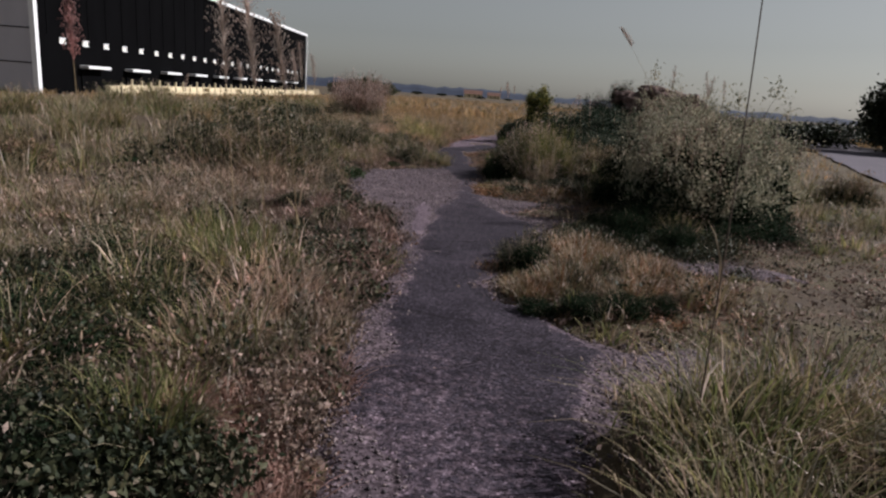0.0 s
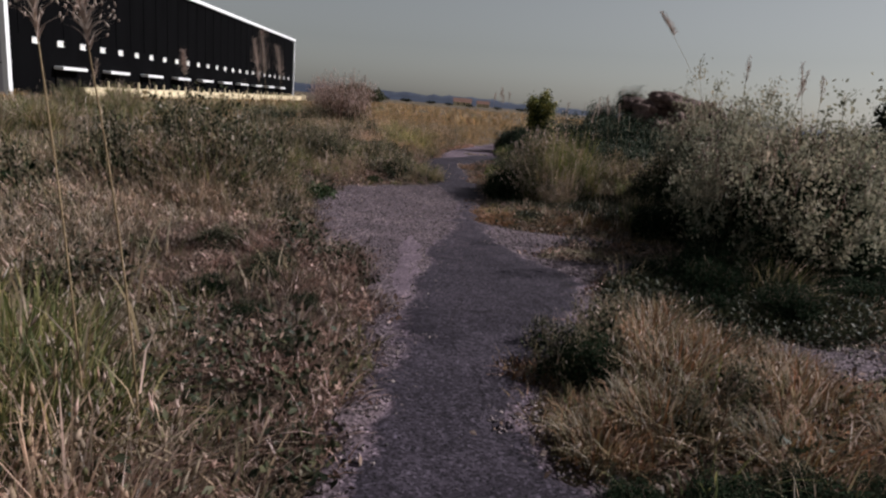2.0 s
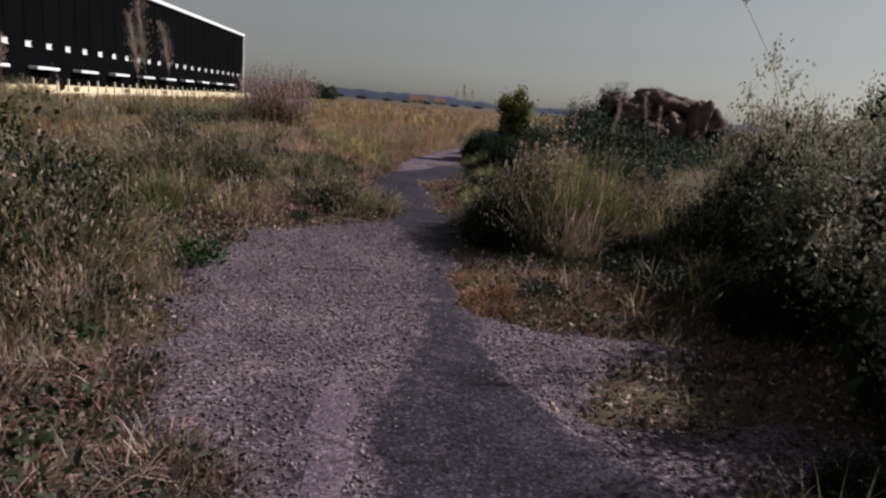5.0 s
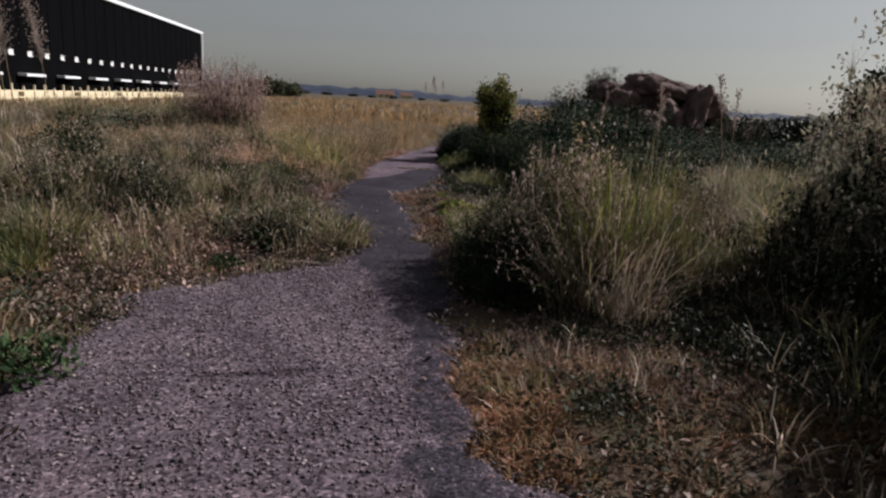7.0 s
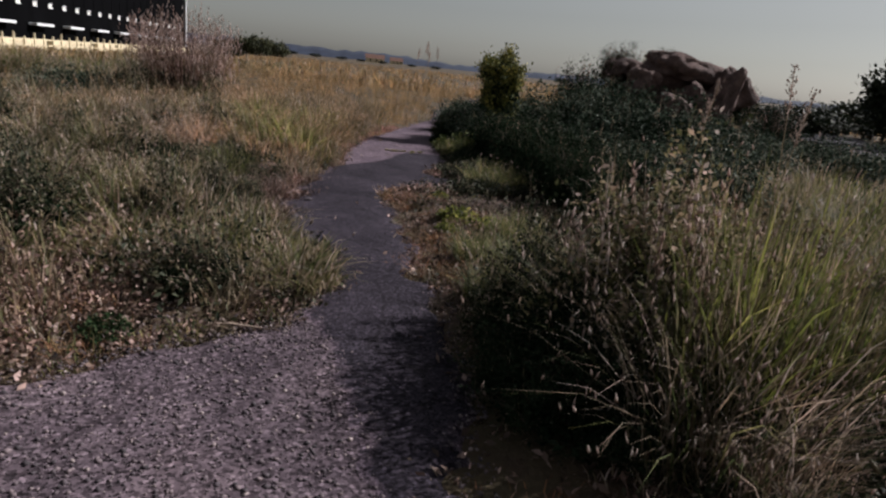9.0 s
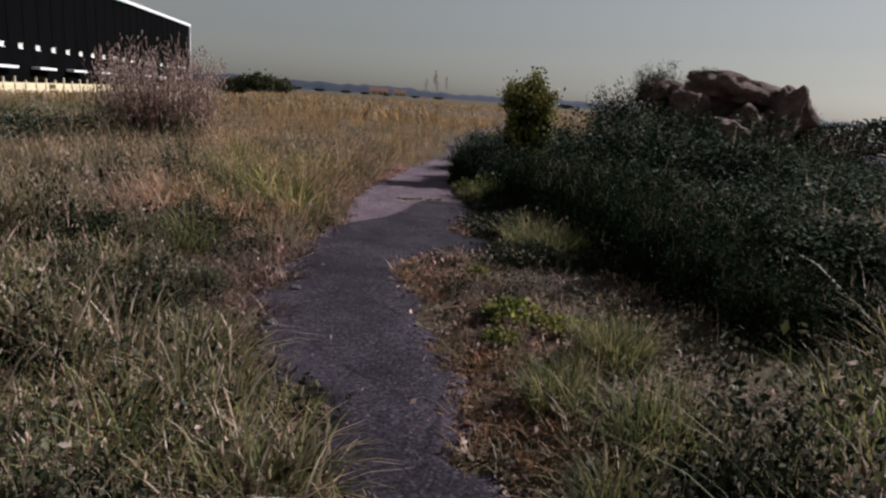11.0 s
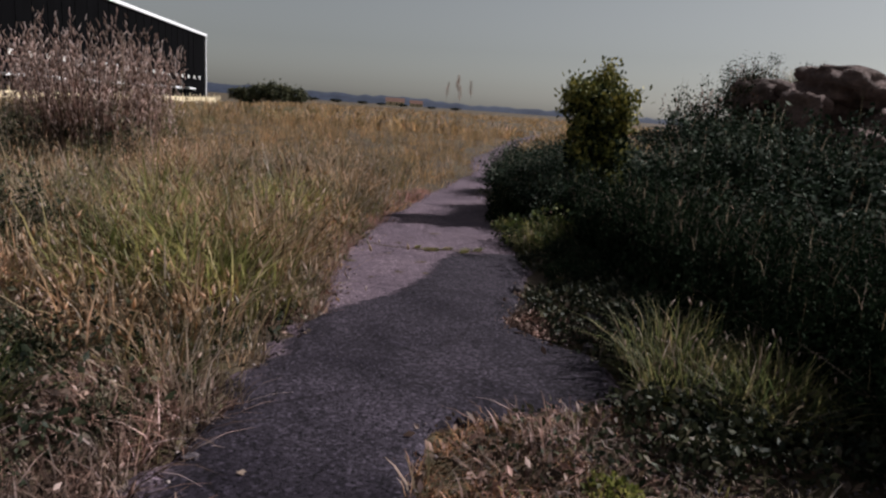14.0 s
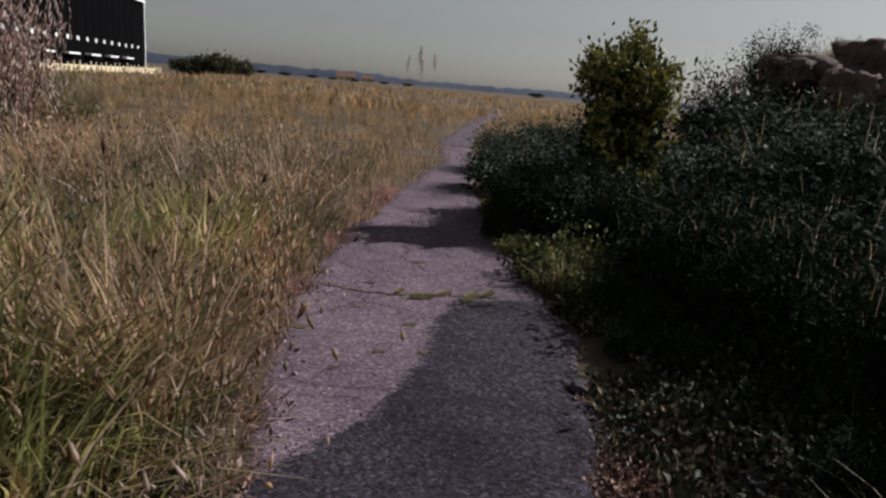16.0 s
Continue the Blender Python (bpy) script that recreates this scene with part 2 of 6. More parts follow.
def box_bm(x0, x1, y0, y1, z0, z1, bevel=0.0, bm=None):
    bm = bm or bmesh.new()
    made = bmesh.ops.create_cube(bm, size=1)["verts"]
    for v in made:
        v.co = Vector(((x0 + x1) / 2 + v.co.x * (x1 - x0), (y0 + y1) / 2 + v.co.y * (y1 - y0), (z0 + z1) / 2 + v.co.z * (z1 - z0)))
    if bevel:
        bmesh.ops.bevel(bm, geom=list({e for v in made for e in v.link_edges}), offset=bevel, segments=1, affect="EDGES")
    return bm


def vnoise(x, y, scale, seed=0):
    """Smooth value noise in 0..1 over the plan."""
    x, y = np.asarray(x, float) * scale, np.asarray(y, float) * scale
    xi, yi = np.floor(x).astype(np.int64), np.floor(y).astype(np.int64)
    fx, fy = x - xi, y - yi
    fx, fy = fx * fx * (3 - 2 * fx), fy * fy * (3 - 2 * fy)

    def h(a, b):
        n = (a * 374761393 + b * 668265263 + seed * 974711) & 0x7FFFFFFF
        n = ((n ^ (n >> 13)) * 1274126177) & 0x7FFFFFFF
        return ((n ^ (n >> 16)) & 0xFFFF) / 65535.0

    return (h(xi, yi) * (1 - fx) + h(xi + 1, yi) * fx) * (1 - fy) + (h(xi, yi + 1) * (1 - fx) + h(xi + 1, yi + 1) * fx) * fy


BLADE_F = np.array([[0, 1, 3], [0, 3, 2], [2, 3, 5], [2, 5, 4], [4, 5, 6]])


def blades(p, h, w, yaw, lean, rng):
    """Curved tapering blades from their feet p."""
    n = len(p)
    f = np.array([0.0, 0.42, 0.76, 1.0])
    d = np.stack([np.cos(yaw), np.sin(yaw)], 1)
    tw = yaw + np.pi / 2 + rng.uniform(-0.9, 0.9, n)
    s = np.stack([np.cos(tw), np.sin(tw)], 1)
    off = (lean * h)[:, None] * f[None] ** 1.8
    z = h[:, None] * f[None] * (1 - 0.38 * np.minimum(lean, 1.4)[:, None] * f[None] ** 1.5)
    c = np.empty((n, 4, 3))
    c[:, :, :2] = p[:, None, :2] + off[:, :, None] * d[:, None]
    c[:, :, 2] = p[:, 2:3] + z
    v = np.empty((n, 7, 3))
    for k, wk in enumerate((1.0, 0.8, 0.48)):
        side = np.zeros((n, 3))
        side[:, :2] = s * (w * wk / 2)[:, None]
        v[:, 2 * k], v[:, 2 * k + 1] = c[:, k] - side, c[:, k] + side
    v[:, 6] = c[:, 3]
    fc = (BLADE_F[None] + 7 * np.arange(n)[:, None, None]).reshape(-1, 3)
    return v.reshape(-1, 3), fc, c[:, 3]


OCT_F = np.array([[0, 1, 2], [0, 2, 3], [0, 3, 4], [0, 4, 1], [5, 2, 1], [5, 3, 2], [5, 4, 3], [5, 1, 4]])


def spindles(p, length, radius, rng, up=0.9):
    """Seed heads: small eight-sided spindles standing on p."""
    n = len(p)
    d = rng.normal(0, 0.35, (n, 3))
    d[:, 2] = up
    d /= np.linalg.norm(d, axis=1)[:, None]
    a = np.cross(d, np.array([0.3, 0.9, 0.1]))
    a /= np.linalg.norm(a, axis=1)[:, None]
    b = np.cross(d, a)
    v = np.empty((n, 6, 3))
    mid = p + d * (0.4 * length)[:, None]
    v[:, 0], v[:, 5] = p, p + d * length[:, None]
    for k, q in enumerate((a, b, -a, -b)):
        v[:, 1 + k] = mid + q * radius[:, None]
    return v.reshape(-1, 3), (OCT_F[None] + 6 * np.arange(n)[:, None, None]).reshape(-1, 3)


def stones_arrays(p, size, rng):
    """Small irregular stones half sunk at p."""
    n = len(p)
    base = np.array([[0, 0, -0.5], [1, 0, 0], [0, 1, 0], [-1, 0, 0], [0, -1, 0], [0, 0, 0.75]])
    v = base[None] * rng.uniform(0.55, 1.3, (n, 6, 1)) + rng.normal(0, 0.12, (n, 6, 3))
    a = rng.uniform(0, 6.283, n)
    c, s = np.cos(a)[:, None], np.sin(a)[:, None]
    x, y = v[:, :, 0] * c - v[:, :, 1] * s, v[:, :, 0] * s + v[:, :, 1] * c
    v = np.stack([x, y, v[:, :, 2]], 2) * (size / 2)[:, None, None]
    v = v + p[:, None, :]
    return v.reshape(-1, 3), (OCT_F[None] + 6 * np.arange(n)[:, None, None]).reshape(-1, 3)


def leaves(p, size, rng, upright=0.0):
    """Small folded leaves at p, each of two triangles."""
    n = len(p)
    d = rng.normal(0, 1, (n, 3))
    d[:, 2] += upright
    d /= np.linalg.norm(d, axis=1)[:, None]
    r = rng.normal(0, 1, (n, 3))
    s = np.cross(d, r)
    s /= np.linalg.norm(s, axis=1)[:, None] + 1e-9
    nn = np.cross(d, s)
    L = size[:, None]
    v = np.empty((n, 4, 3))
    v[:, 0] = p
    v[:, 1] = p + d * L * 0.5 + s * L * 0.26 + nn * L * 0.08
    v[:, 2] = p + d * L
    v[:, 3] = p + d * L * 0.5 - s * L * 0.26 + nn * L * 0.08
    f = (np.array([[0, 1, 2], [0, 2, 3]])[None] + 4 * np.arange(n)[:, None, None]).reshape(-1, 3)
    return v.reshape(-1, 3), f


def tubes(lines, radii, sides=4):
    """Tapered tubes along polylines: one array of points and one of radii each."""
    vs, fs, at = [], [], 0
    for pts, rad in zip(lines, radii):
        k = len(pts)
        t = np.gradient(pts, axis=0)
        t /= np.linalg.norm(t, axis=1)[:, None] + 1e-9
        a = np.cross(t, np.array([0.31, 0.87, 0.38]))
        a /= np.linalg.norm(a, axis=1)[:, None] + 1e-9
        b = np.cross(t, a)
        ang = np.arange(sides) * 2 * np.pi / sides
        ring = pts[:, None] + rad[:, None, None] * (np.cos(ang)[None, :, None] * a[:, None] + np.sin(ang)[None, :, None] * b[:, None])
        vs.append(ring.reshape(-1, 3))
        for i in range(k - 1):
            for j in range(sides):
                j2 = (j + 1) % sides
                q = [at + i * sides + j, at + i * sides + j2, at + (i + 1) * sides + j2, at + (i + 1) * sides + j]
                fs += [[q[0], q[1], q[2]], [q[0], q[2], q[3]]]
        at += k * sides
    return np.concatenate(vs), np.array(fs)


def joined(*pairs):
    vs, fs, at = [], [], 0
    for v, f in pairs:
        vs.append(v)
        fs.append(f + at)
        at += len(v)
    return np.concatenate(vs), np.concatenate(fs)


def empty(name, x, y, z, label, category, group=""):
    e = new(name)
    e.empty_display_size = 0.2
    e.location = (x, y, z)
    return tagged(e, label, category, group)


# ---- plan of the path ----
PY = [-6, 2.2, 3.2, 3.9, 4.5, 5.2, 6.0, 6.7, 7.3, 8.3, 8.7, 9.1, 10, 10.6, 11, 12, 13, 13.5, 14, 14.4, 15.2, 16, 16.5, 17.2, 18, 18.7, 19, 19.5, 20.2, 20.7, 21, 21.65, 22.3, 23, 24, 24.5, 27.4, 31, 34, 47, 60]
PL = [-0.6, -0.42, -0.38, -0.42, -0.4, -0.42, -0.48, -0.5, -0.55, -0.65, -1.1, -1.3, -1.5, -1.6, -1.7, -1.8, -1.8, -1.2, -0.5, -0.1, -0.12, -0.35, -0.65, -0.72, -0.55, -0.57, -0.45, -0.35, -0.3, -0.3, -0.3, -0.28, -0.21, -0.05, 0.2, 0.31, 1.2, 2.3, 2.6, 6.2, 10.5]
PR = [0.9, 0.75, 1.0, 1.35, 0.7, 0.4, 0.4, 1.15, 1.3, 1.4, 1.7, 0.8, 1.6, 0.5, 0.47, 0.43, 0.55, 0.55, 0.47, 0.46, 0.34, 0.6, 0.38, 0.36, 0.3, 0.4, 1.25, 1.42, 0.98, 1.2, 1.24, 1.4, 1.56, 1.5, 1.6, 1.6, 1.95, 2.95, 3.3, 6.9, 11.2]
TY = [-6, 2.2, 3.0, 3.9, 5.0, 6.0, 7.0, 8.0, 9.0, 9.8, 10.5, 12.0, 13.0, 14.0, 15.0, 16.4, 18.0, 18.7, 19.1, 20.1, 20.5, 20.72, 21.0, 21.4, 21.9, 22.4]
TL = [0.3, -0.02, -0.3, -0.31, -0.33, -0.28, -0.2, -0.18, -0.12, 0.0, 0.12, 0.16, 0.02, -0.2, -0.3, -0.85, -0.75, -0.75, -0.6, -0.36, -0.06, 0.2, 0.37, 0.56, 0.66, 0.95]
# Beyond y 21 the right limit also darkens dusty tarmac lying in shade.
TR = [0.7, 0.7, 0.9, 1.15, 0.5, 0.5, 1.0, 1.3, 0.75, 0.55, 0.52, 0.48, 0.6, 0.6, 0.55, 0.55, 0.5, 0.6, 1.35, 1.5, 1.4, 1.4, 1.4, 1.45, 1.5, 1.5]


def bare(x, y):
    """Metres inside the edge of the bare strip (negative: outside)."""
    sd = np.minimum(x - np.interp(y, PY, PL), np.interp(y, PY, PR) - x)
    for cx, cy, rx, ry in ((2.2, 3.7, 0.8, 0.28), (1.6, 8.7, 0.7, 0.28), (1.7, 10.1, 0.5, 0.2), (2.9, 6.6, 0.7, 0.25)):
        sd = np.maximum(sd, (1 - np.hypot((x - cx) / rx, (y - cy) / ry)) * min(rx, ry))
    return sd + ((vnoise(x, y, 2.3, 5) - 0.5) * 0.34 + (vnoise(x, y, 7, 6) - 0.5) * 0.2) * np.where((y > 19.8) & (x > 0.5), 0.45, 1.0)


def trail(x, y):
    sd = np.minimum(x - np.interp(y, TY, TL), np.interp(y, TY, TR) - x)
    sd = np.minimum(sd, 22.3 - y)
    return sd + ((vnoise(x, y, 3, 8) - 0.5) * 0.2 + (vnoise(x, y, 8, 9) - 0.5) * 0.12) * np.where(y > 19.6, 0.5, 1.0)


def crust_z(x, y):
    return 0.012 * (vnoise(x, y, 1.6, 11) - 0.5) + 0.008 * (vnoise(x, y, 6, 12) - 0.5)


ROAD_A, ROAD_D = np.array([6.0, 3.0]), np.array([27.0, 65.0]) / math.hypot(27, 65)


def on_road(x, y):
    px, py = x - ROAD_A[0], y - ROAD_A[1]
    across = px * ROAD_D[1] - py * ROAD_D[0]
    return (across > -0.1) & (across < 4.7) & (y < 68) & (y > -5)


def ground_z(x, y):
    x, y = np.asarray(x, float), np.asarray(y, float)
    off = np.clip(-bare(x, y), 0, 1.2)
    z = -0.035 + 0.10 * np.clip(off / 0.6, 0, 1) * (0.35 + 0.65 * vnoise(x, y, 0.9, 2))
    z = z + 0.12 * np.clip(off, 0, 1) * (vnoise(x, y, 0.35, 3) - 0.35)
    z = z + 2.1 * np.exp(-(((x - 7.9) / 2.3) ** 2 + ((y - 27.6) / 1.7) ** 2) ** 1.3)
    z = np.where(on_road(x, y), np.minimum(z, 0.0), z)
    z = z - 1.6 * np.clip((-x - 14) / 24, 0, 1)
    return z


# ---- ground, crust, tarmac, far road ----
def axis_lines(a, b, step, far, grow=1.22):
    mid = list(np.arange(a, b + 1e-6, step))
    lo, hi, s = [a], [b], step
    while lo[-1] > -far:
        s *= grow
        lo.append(lo[-1] - s)
    s = step
    while hi[-1] < far:
        s *= grow
        hi.append(hi[-1] + s)
    return np.array(lo[:0:-1] + mid + hi[1:])


def grid_mesh(name, xs, ys, zf, mat, keep=None, smooth=True):
    gx, gy = np.meshgrid(xs, ys)
    nx, ny = len(xs), len(ys)
    v = np.stack([gx.ravel(), gy.ravel(), zf(gx.ravel(), gy.ravel())], 1)
    i = (np.arange(ny - 1)[:, None] * nx + np.arange(nx - 1)[None]).ravel()
    f = np.stack([i, i + 1, i + nx + 1, i + nx], 1)
    if keep is not None:
        f = f[keep(v[f].mean(1)[:, 0], v[f].mean(1)[:, 1])]
        used = np.unique(f)
        back = np.zeros(len(v), dtype=np.int64)
        back[used] = np.arange(len(used))
        v, f = v[used], back[f]
    return tri_mesh(name, v, f, mat, smooth=smooth)


ground = grid_mesh("ground", axis_lines(-9, 13, 0.2, 3500), axis_lines(-5, 36, 0.2, 3800), ground_z, SOIL)
tagged(ground, "brown soil with dry litter running out to the horizon", "ground", kind="structure")
crust_top = lambda x, y: crust_z(x, y) + np.clip(bare(x, y) * 0.35, -0.07, 0.004)
crust = grid_mesh("gravel_pavement", np.arange(-2.6, 4.4, 0.045), np.arange(-6, 14.67, 0.045), crust_top, CRUST, lambda x, y: bare(x, y) > -0.13)
tagged(crust, "cracked pinkish gravel pavement with crumbling weedy edges", "pavement", kind="structure")
dusty = grid_mesh("dusty_pavement", np.arange(-2.6, 4.4, 0.045), np.arange(14.65, 34, 0.045), crust_top, DUSTY, lambda x, y: bare(x, y) > -0.13)
tagged(dusty, "smooth dusty lilac-grey old tarmac with broken edges", "pavement", kind="structure")
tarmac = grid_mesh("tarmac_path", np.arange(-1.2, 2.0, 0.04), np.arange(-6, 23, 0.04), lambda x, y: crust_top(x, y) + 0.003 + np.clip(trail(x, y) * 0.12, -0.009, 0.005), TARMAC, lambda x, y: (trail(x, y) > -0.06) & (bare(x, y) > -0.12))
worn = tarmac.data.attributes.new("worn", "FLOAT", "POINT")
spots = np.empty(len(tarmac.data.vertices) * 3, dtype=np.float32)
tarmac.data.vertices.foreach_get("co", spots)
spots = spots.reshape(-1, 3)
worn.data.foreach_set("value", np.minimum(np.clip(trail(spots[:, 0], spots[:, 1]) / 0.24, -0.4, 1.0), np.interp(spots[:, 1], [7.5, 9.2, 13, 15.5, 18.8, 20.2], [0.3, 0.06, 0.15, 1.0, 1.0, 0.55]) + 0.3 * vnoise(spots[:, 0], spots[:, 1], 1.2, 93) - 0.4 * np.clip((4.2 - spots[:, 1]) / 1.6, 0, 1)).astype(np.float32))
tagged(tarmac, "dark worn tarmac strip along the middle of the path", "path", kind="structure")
strip_in = lambda x, y: 0.1 - np.abs(x + 0.34 + 0.035 * (y - 8.3)) - 0.25 * np.clip(np.abs(y - 8.3) - 0.8, 0, 1) + (vnoise(x, y, 4, 97) - 0.5) * 0.1
strip = grid_mesh("worn_pavement", np.arange(-0.8, 0.2, 0.018), np.arange(6.8, 9.9, 0.022), lambda x, y: crust_top(x, y) + 0.004 + 0.003 * np.clip(strip_in(x, y) / 0.04, -2, 1), DUSTY, lambda x, y: strip_in(x, y) > 0)
tagged(strip, "smooth pale strip worn into the gravel", "pavement", kind="structure")


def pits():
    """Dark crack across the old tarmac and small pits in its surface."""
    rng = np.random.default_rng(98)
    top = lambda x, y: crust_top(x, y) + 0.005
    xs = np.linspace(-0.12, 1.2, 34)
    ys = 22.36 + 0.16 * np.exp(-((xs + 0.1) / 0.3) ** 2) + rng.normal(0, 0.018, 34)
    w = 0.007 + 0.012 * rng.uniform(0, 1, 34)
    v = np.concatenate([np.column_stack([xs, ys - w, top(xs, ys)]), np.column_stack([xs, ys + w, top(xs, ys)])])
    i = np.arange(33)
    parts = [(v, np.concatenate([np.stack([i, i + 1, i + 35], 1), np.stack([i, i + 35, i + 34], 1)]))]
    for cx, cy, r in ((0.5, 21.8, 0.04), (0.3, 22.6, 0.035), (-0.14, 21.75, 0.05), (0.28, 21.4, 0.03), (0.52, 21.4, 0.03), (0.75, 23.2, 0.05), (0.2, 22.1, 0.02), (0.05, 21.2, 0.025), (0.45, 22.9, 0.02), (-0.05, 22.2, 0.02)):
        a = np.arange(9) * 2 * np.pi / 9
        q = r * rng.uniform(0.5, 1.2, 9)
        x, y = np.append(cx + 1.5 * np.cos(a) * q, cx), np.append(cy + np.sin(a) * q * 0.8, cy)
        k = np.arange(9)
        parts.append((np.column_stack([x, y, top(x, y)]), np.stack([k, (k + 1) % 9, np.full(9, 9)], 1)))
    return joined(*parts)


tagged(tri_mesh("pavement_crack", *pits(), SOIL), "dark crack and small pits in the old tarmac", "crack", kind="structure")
far_path = grid_mesh("path_far", np.arange(0, 14, 0.12), np.arange(33.8, 60, 0.25), lambda x, y: 0.02 + crust_z(x, y), CRUST, lambda x, y: bare(x, y) > -0.05)
tagged(far_path, "pale footpath running on through the dry field", "path", kind="structure")


def road_strip():
    ts = np.linspace(0, 1, 60)
    a, b = ROAD_A - ROAD_D * 9, np.array([33.0, 68.0])
    d = ROAD_D
    s = np.array([d[1], -d[0]])
    c = a[None] + ts[:, None] * (b - a)[None]
    rows = []
    for w in np.linspace(0, 4.6, 12):
        q = c + s[None] * (w + 0.25 * (vnoise(ts * 40, ts * 0 + w, 1, 21) - 0.5)[:, None])
        rows.append(np.column_stack([q, ground_z(q[:, 0], q[:, 1]) * 0 + 0.075]))
    v = np.stack(rows, 1).reshape(-1, 3)
    i = (np.arange(59)[:, None] * 12 + np.arange(11)[None]).ravel()
    return v, np.stack([i, i + 12, i + 13, i + 1], 1)


rv, rf = road_strip()
tagged(tri_mesh("road", rv, rf, ROADM, smooth=True), "grey tarmac lane beyond the bushes", "road", kind="structure")


# ---- grasses that nobody could count ----
def tufted(n, per, x0, x1, y0, y1, rng, accept, spread=0.07, power=1.0):
    """Feet of n blades in tufts over a stretch of the plan, with each tuft's centre."""
    k = n // per
    cx = rng.uniform(x0, x1, k * 4)
    cy = y0 + (y1 - y0) * rng.uniform(0, 1, k * 4) ** power
    ok = accept(cx, cy)
    cx, cy = cx[ok][:k], cy[ok][:k]
    x = np.repeat(cx, per) + rng.normal(0, spread, len(cx) * per)
    y = np.repeat(cy, per) + rng.normal(0, spread, len(cx) * per)
    keep = bare(x, y) < 0.02
    return x[keep], y[keep], np.repeat(cx, per)[keep], np.repeat(cy, per)[keep]


def grass_field(name, label, mat, n, per, area, hfun, seed, width=(0.007, 0.017), lean=(0.15, 0.9), spread=0.07, power=1.0, accept=None, heads=0.0):
    rng = np.random.default_rng(seed)
    accept = accept or (lambda x, y: bare(x, y) < -0.02)
    x, y, cx, cy = tufted(n, per, *area, rng, accept, spread, power)
    h = hfun(cx, cy) * rng.uniform(0.4, 1.15, len(x)) * (0.4 + 1.25 * vnoise(cx, cy, 3.7, seed))
    yaw = np.arctan2(y - cy, x - cx) + rng.normal(0, 0.6, len(x))
    p = np.column_stack([x, y, ground_z(x, y) - 0.02])
    v, f, tip = blades(p, h, rng.uniform(*width, len(x)) * (0.7 + 0.6 * h), yaw, rng.uniform(*lean, len(x)), rng)
    if heads:
        pick = (rng.uniform(0, 1, len(x)) < heads) & (h > 0.25)
        q = tip[pick]
        v, f = joined((v, f), spindles(q - [0, 0, 0.02], rng.uniform(0.04, 0.1, len(q)), rng.uniform(0.005, 0.012, len(q)), rng))
    return tagged(tri_mesh(name, v, f, mat), label, "grass", kind="stuff")


def rise(x, y, lo, hi, over=0.7):
    off = np.clip(-bare(x, y) / over, 0, 1)
    return lo + (hi - lo) * off


def lump(x, y, cx, cy, r):
    return np.exp(-((x - cx) ** 2 + (y - cy) ** 2) / (r * r))


def left_height(x, y):
    h = rise(x, y, 0.07, 0.36) * (0.55 + 0.9 * vnoise(x, y, 0.8, 31))
    h = h + 0.5 * lump(x, y, -3.1, 10.6, 0.8) + 0.34 * lump(x, y, -3.3, 15.6, 1.0) + 0.22 * lump(x, y, -1.7, 16.0, 0.7)
    h = h + 0.26 * np.clip((y - 18.8) / 1.5, 0, 1) * rise(x, y, 0.4, 1, 0.25)
    h = h - 0.22 * np.clip(lump(x, y, -1.0, 6.2, 1.6) + lump(x, y, -2.2, 8.4, 1.0) + lump(x, y, -2.4, 12.8, 1.0) + lump(x, y, -1.2, 18.0, 1.2), 0, 1) * (h > 0.24)
    return np.clip(h, 0.05, 1.2)

LIME_GRASS = mat_leaf("yellow_green_blades", ((0.0, (0.14, 0.16, 0.045)), (0.4, (0.36, 0.38, 0.1)), (0.75, (0.56, 0.52, 0.18)), (1.0, (0.74, 0.64, 0.3))), 0.55)
WARMTAN = mat_leaf("warm_tan_blades", ((0.0, (0.26, 0.17, 0.08)), (0.4, (0.5, 0.36, 0.17)), (0.75, (0.68, 0.49, 0.26)), (1.0, (0.82, 0.66, 0.42))), 0.5)
PALESTRAW = mat_leaf("pale_straw_blades", ((0.0, (0.206, 0.158, 0.0877)), (0.4, (0.392, 0.312, 0.181)), (0.75, (0.516, 0.417, 0.268)), (1.0, (0.681, 0.581, 0.433))), 0.4)


def dead_zone(x, y):
    a = ((x + 0.9) / 0.5) ** 2 + ((y - 6.2) / 2.4) ** 2 < 1
    b = ((x + 1.5) / 1.1) ** 2 + ((y - 7.8) / 1.6) ** 2 < 1
    c = ((x + 1.1) / 0.6) ** 2 + ((y - 18.4) / 0.9) ** 2 < 1
    d = ((x + 1.05) / 0.75) ** 2 + ((y - 16.9) / 1.3) ** 2 < 1
    return (a | b | c | d) & (bare(x, y) < 0.0)


def dark_herb_zone(x, y):
    a = ((x + 2.25) / 0.95) ** 2 + ((y - 3.6) / 0.85) ** 2 < 0.6 + 0.8 * vnoise(x, y, 1.9, 54)
    b = ((x + 1.3) / 0.62) ** 2 + ((y - 1.98) / 0.3) ** 2 < 0.6 + 0.8 * vnoise(x, y, 2.6, 55)
    return (a | b) & (bare(x, y) < -0.1)


def left_side(x, y):
    return (~dark_herb_zone(x, y) | (vnoise(x, y, 4.0, 56) > 0.7)) & (~dead_zone(x, y) | (vnoise(x, y, 3.1, 53) > np.where(y < 6.6, 0.52, 0.66))) & (bare(x, y) < -0.03) & (x < 0.4) & ((x > -4.2) | (vnoise(x, y, 2.2, 7) > 0.4))


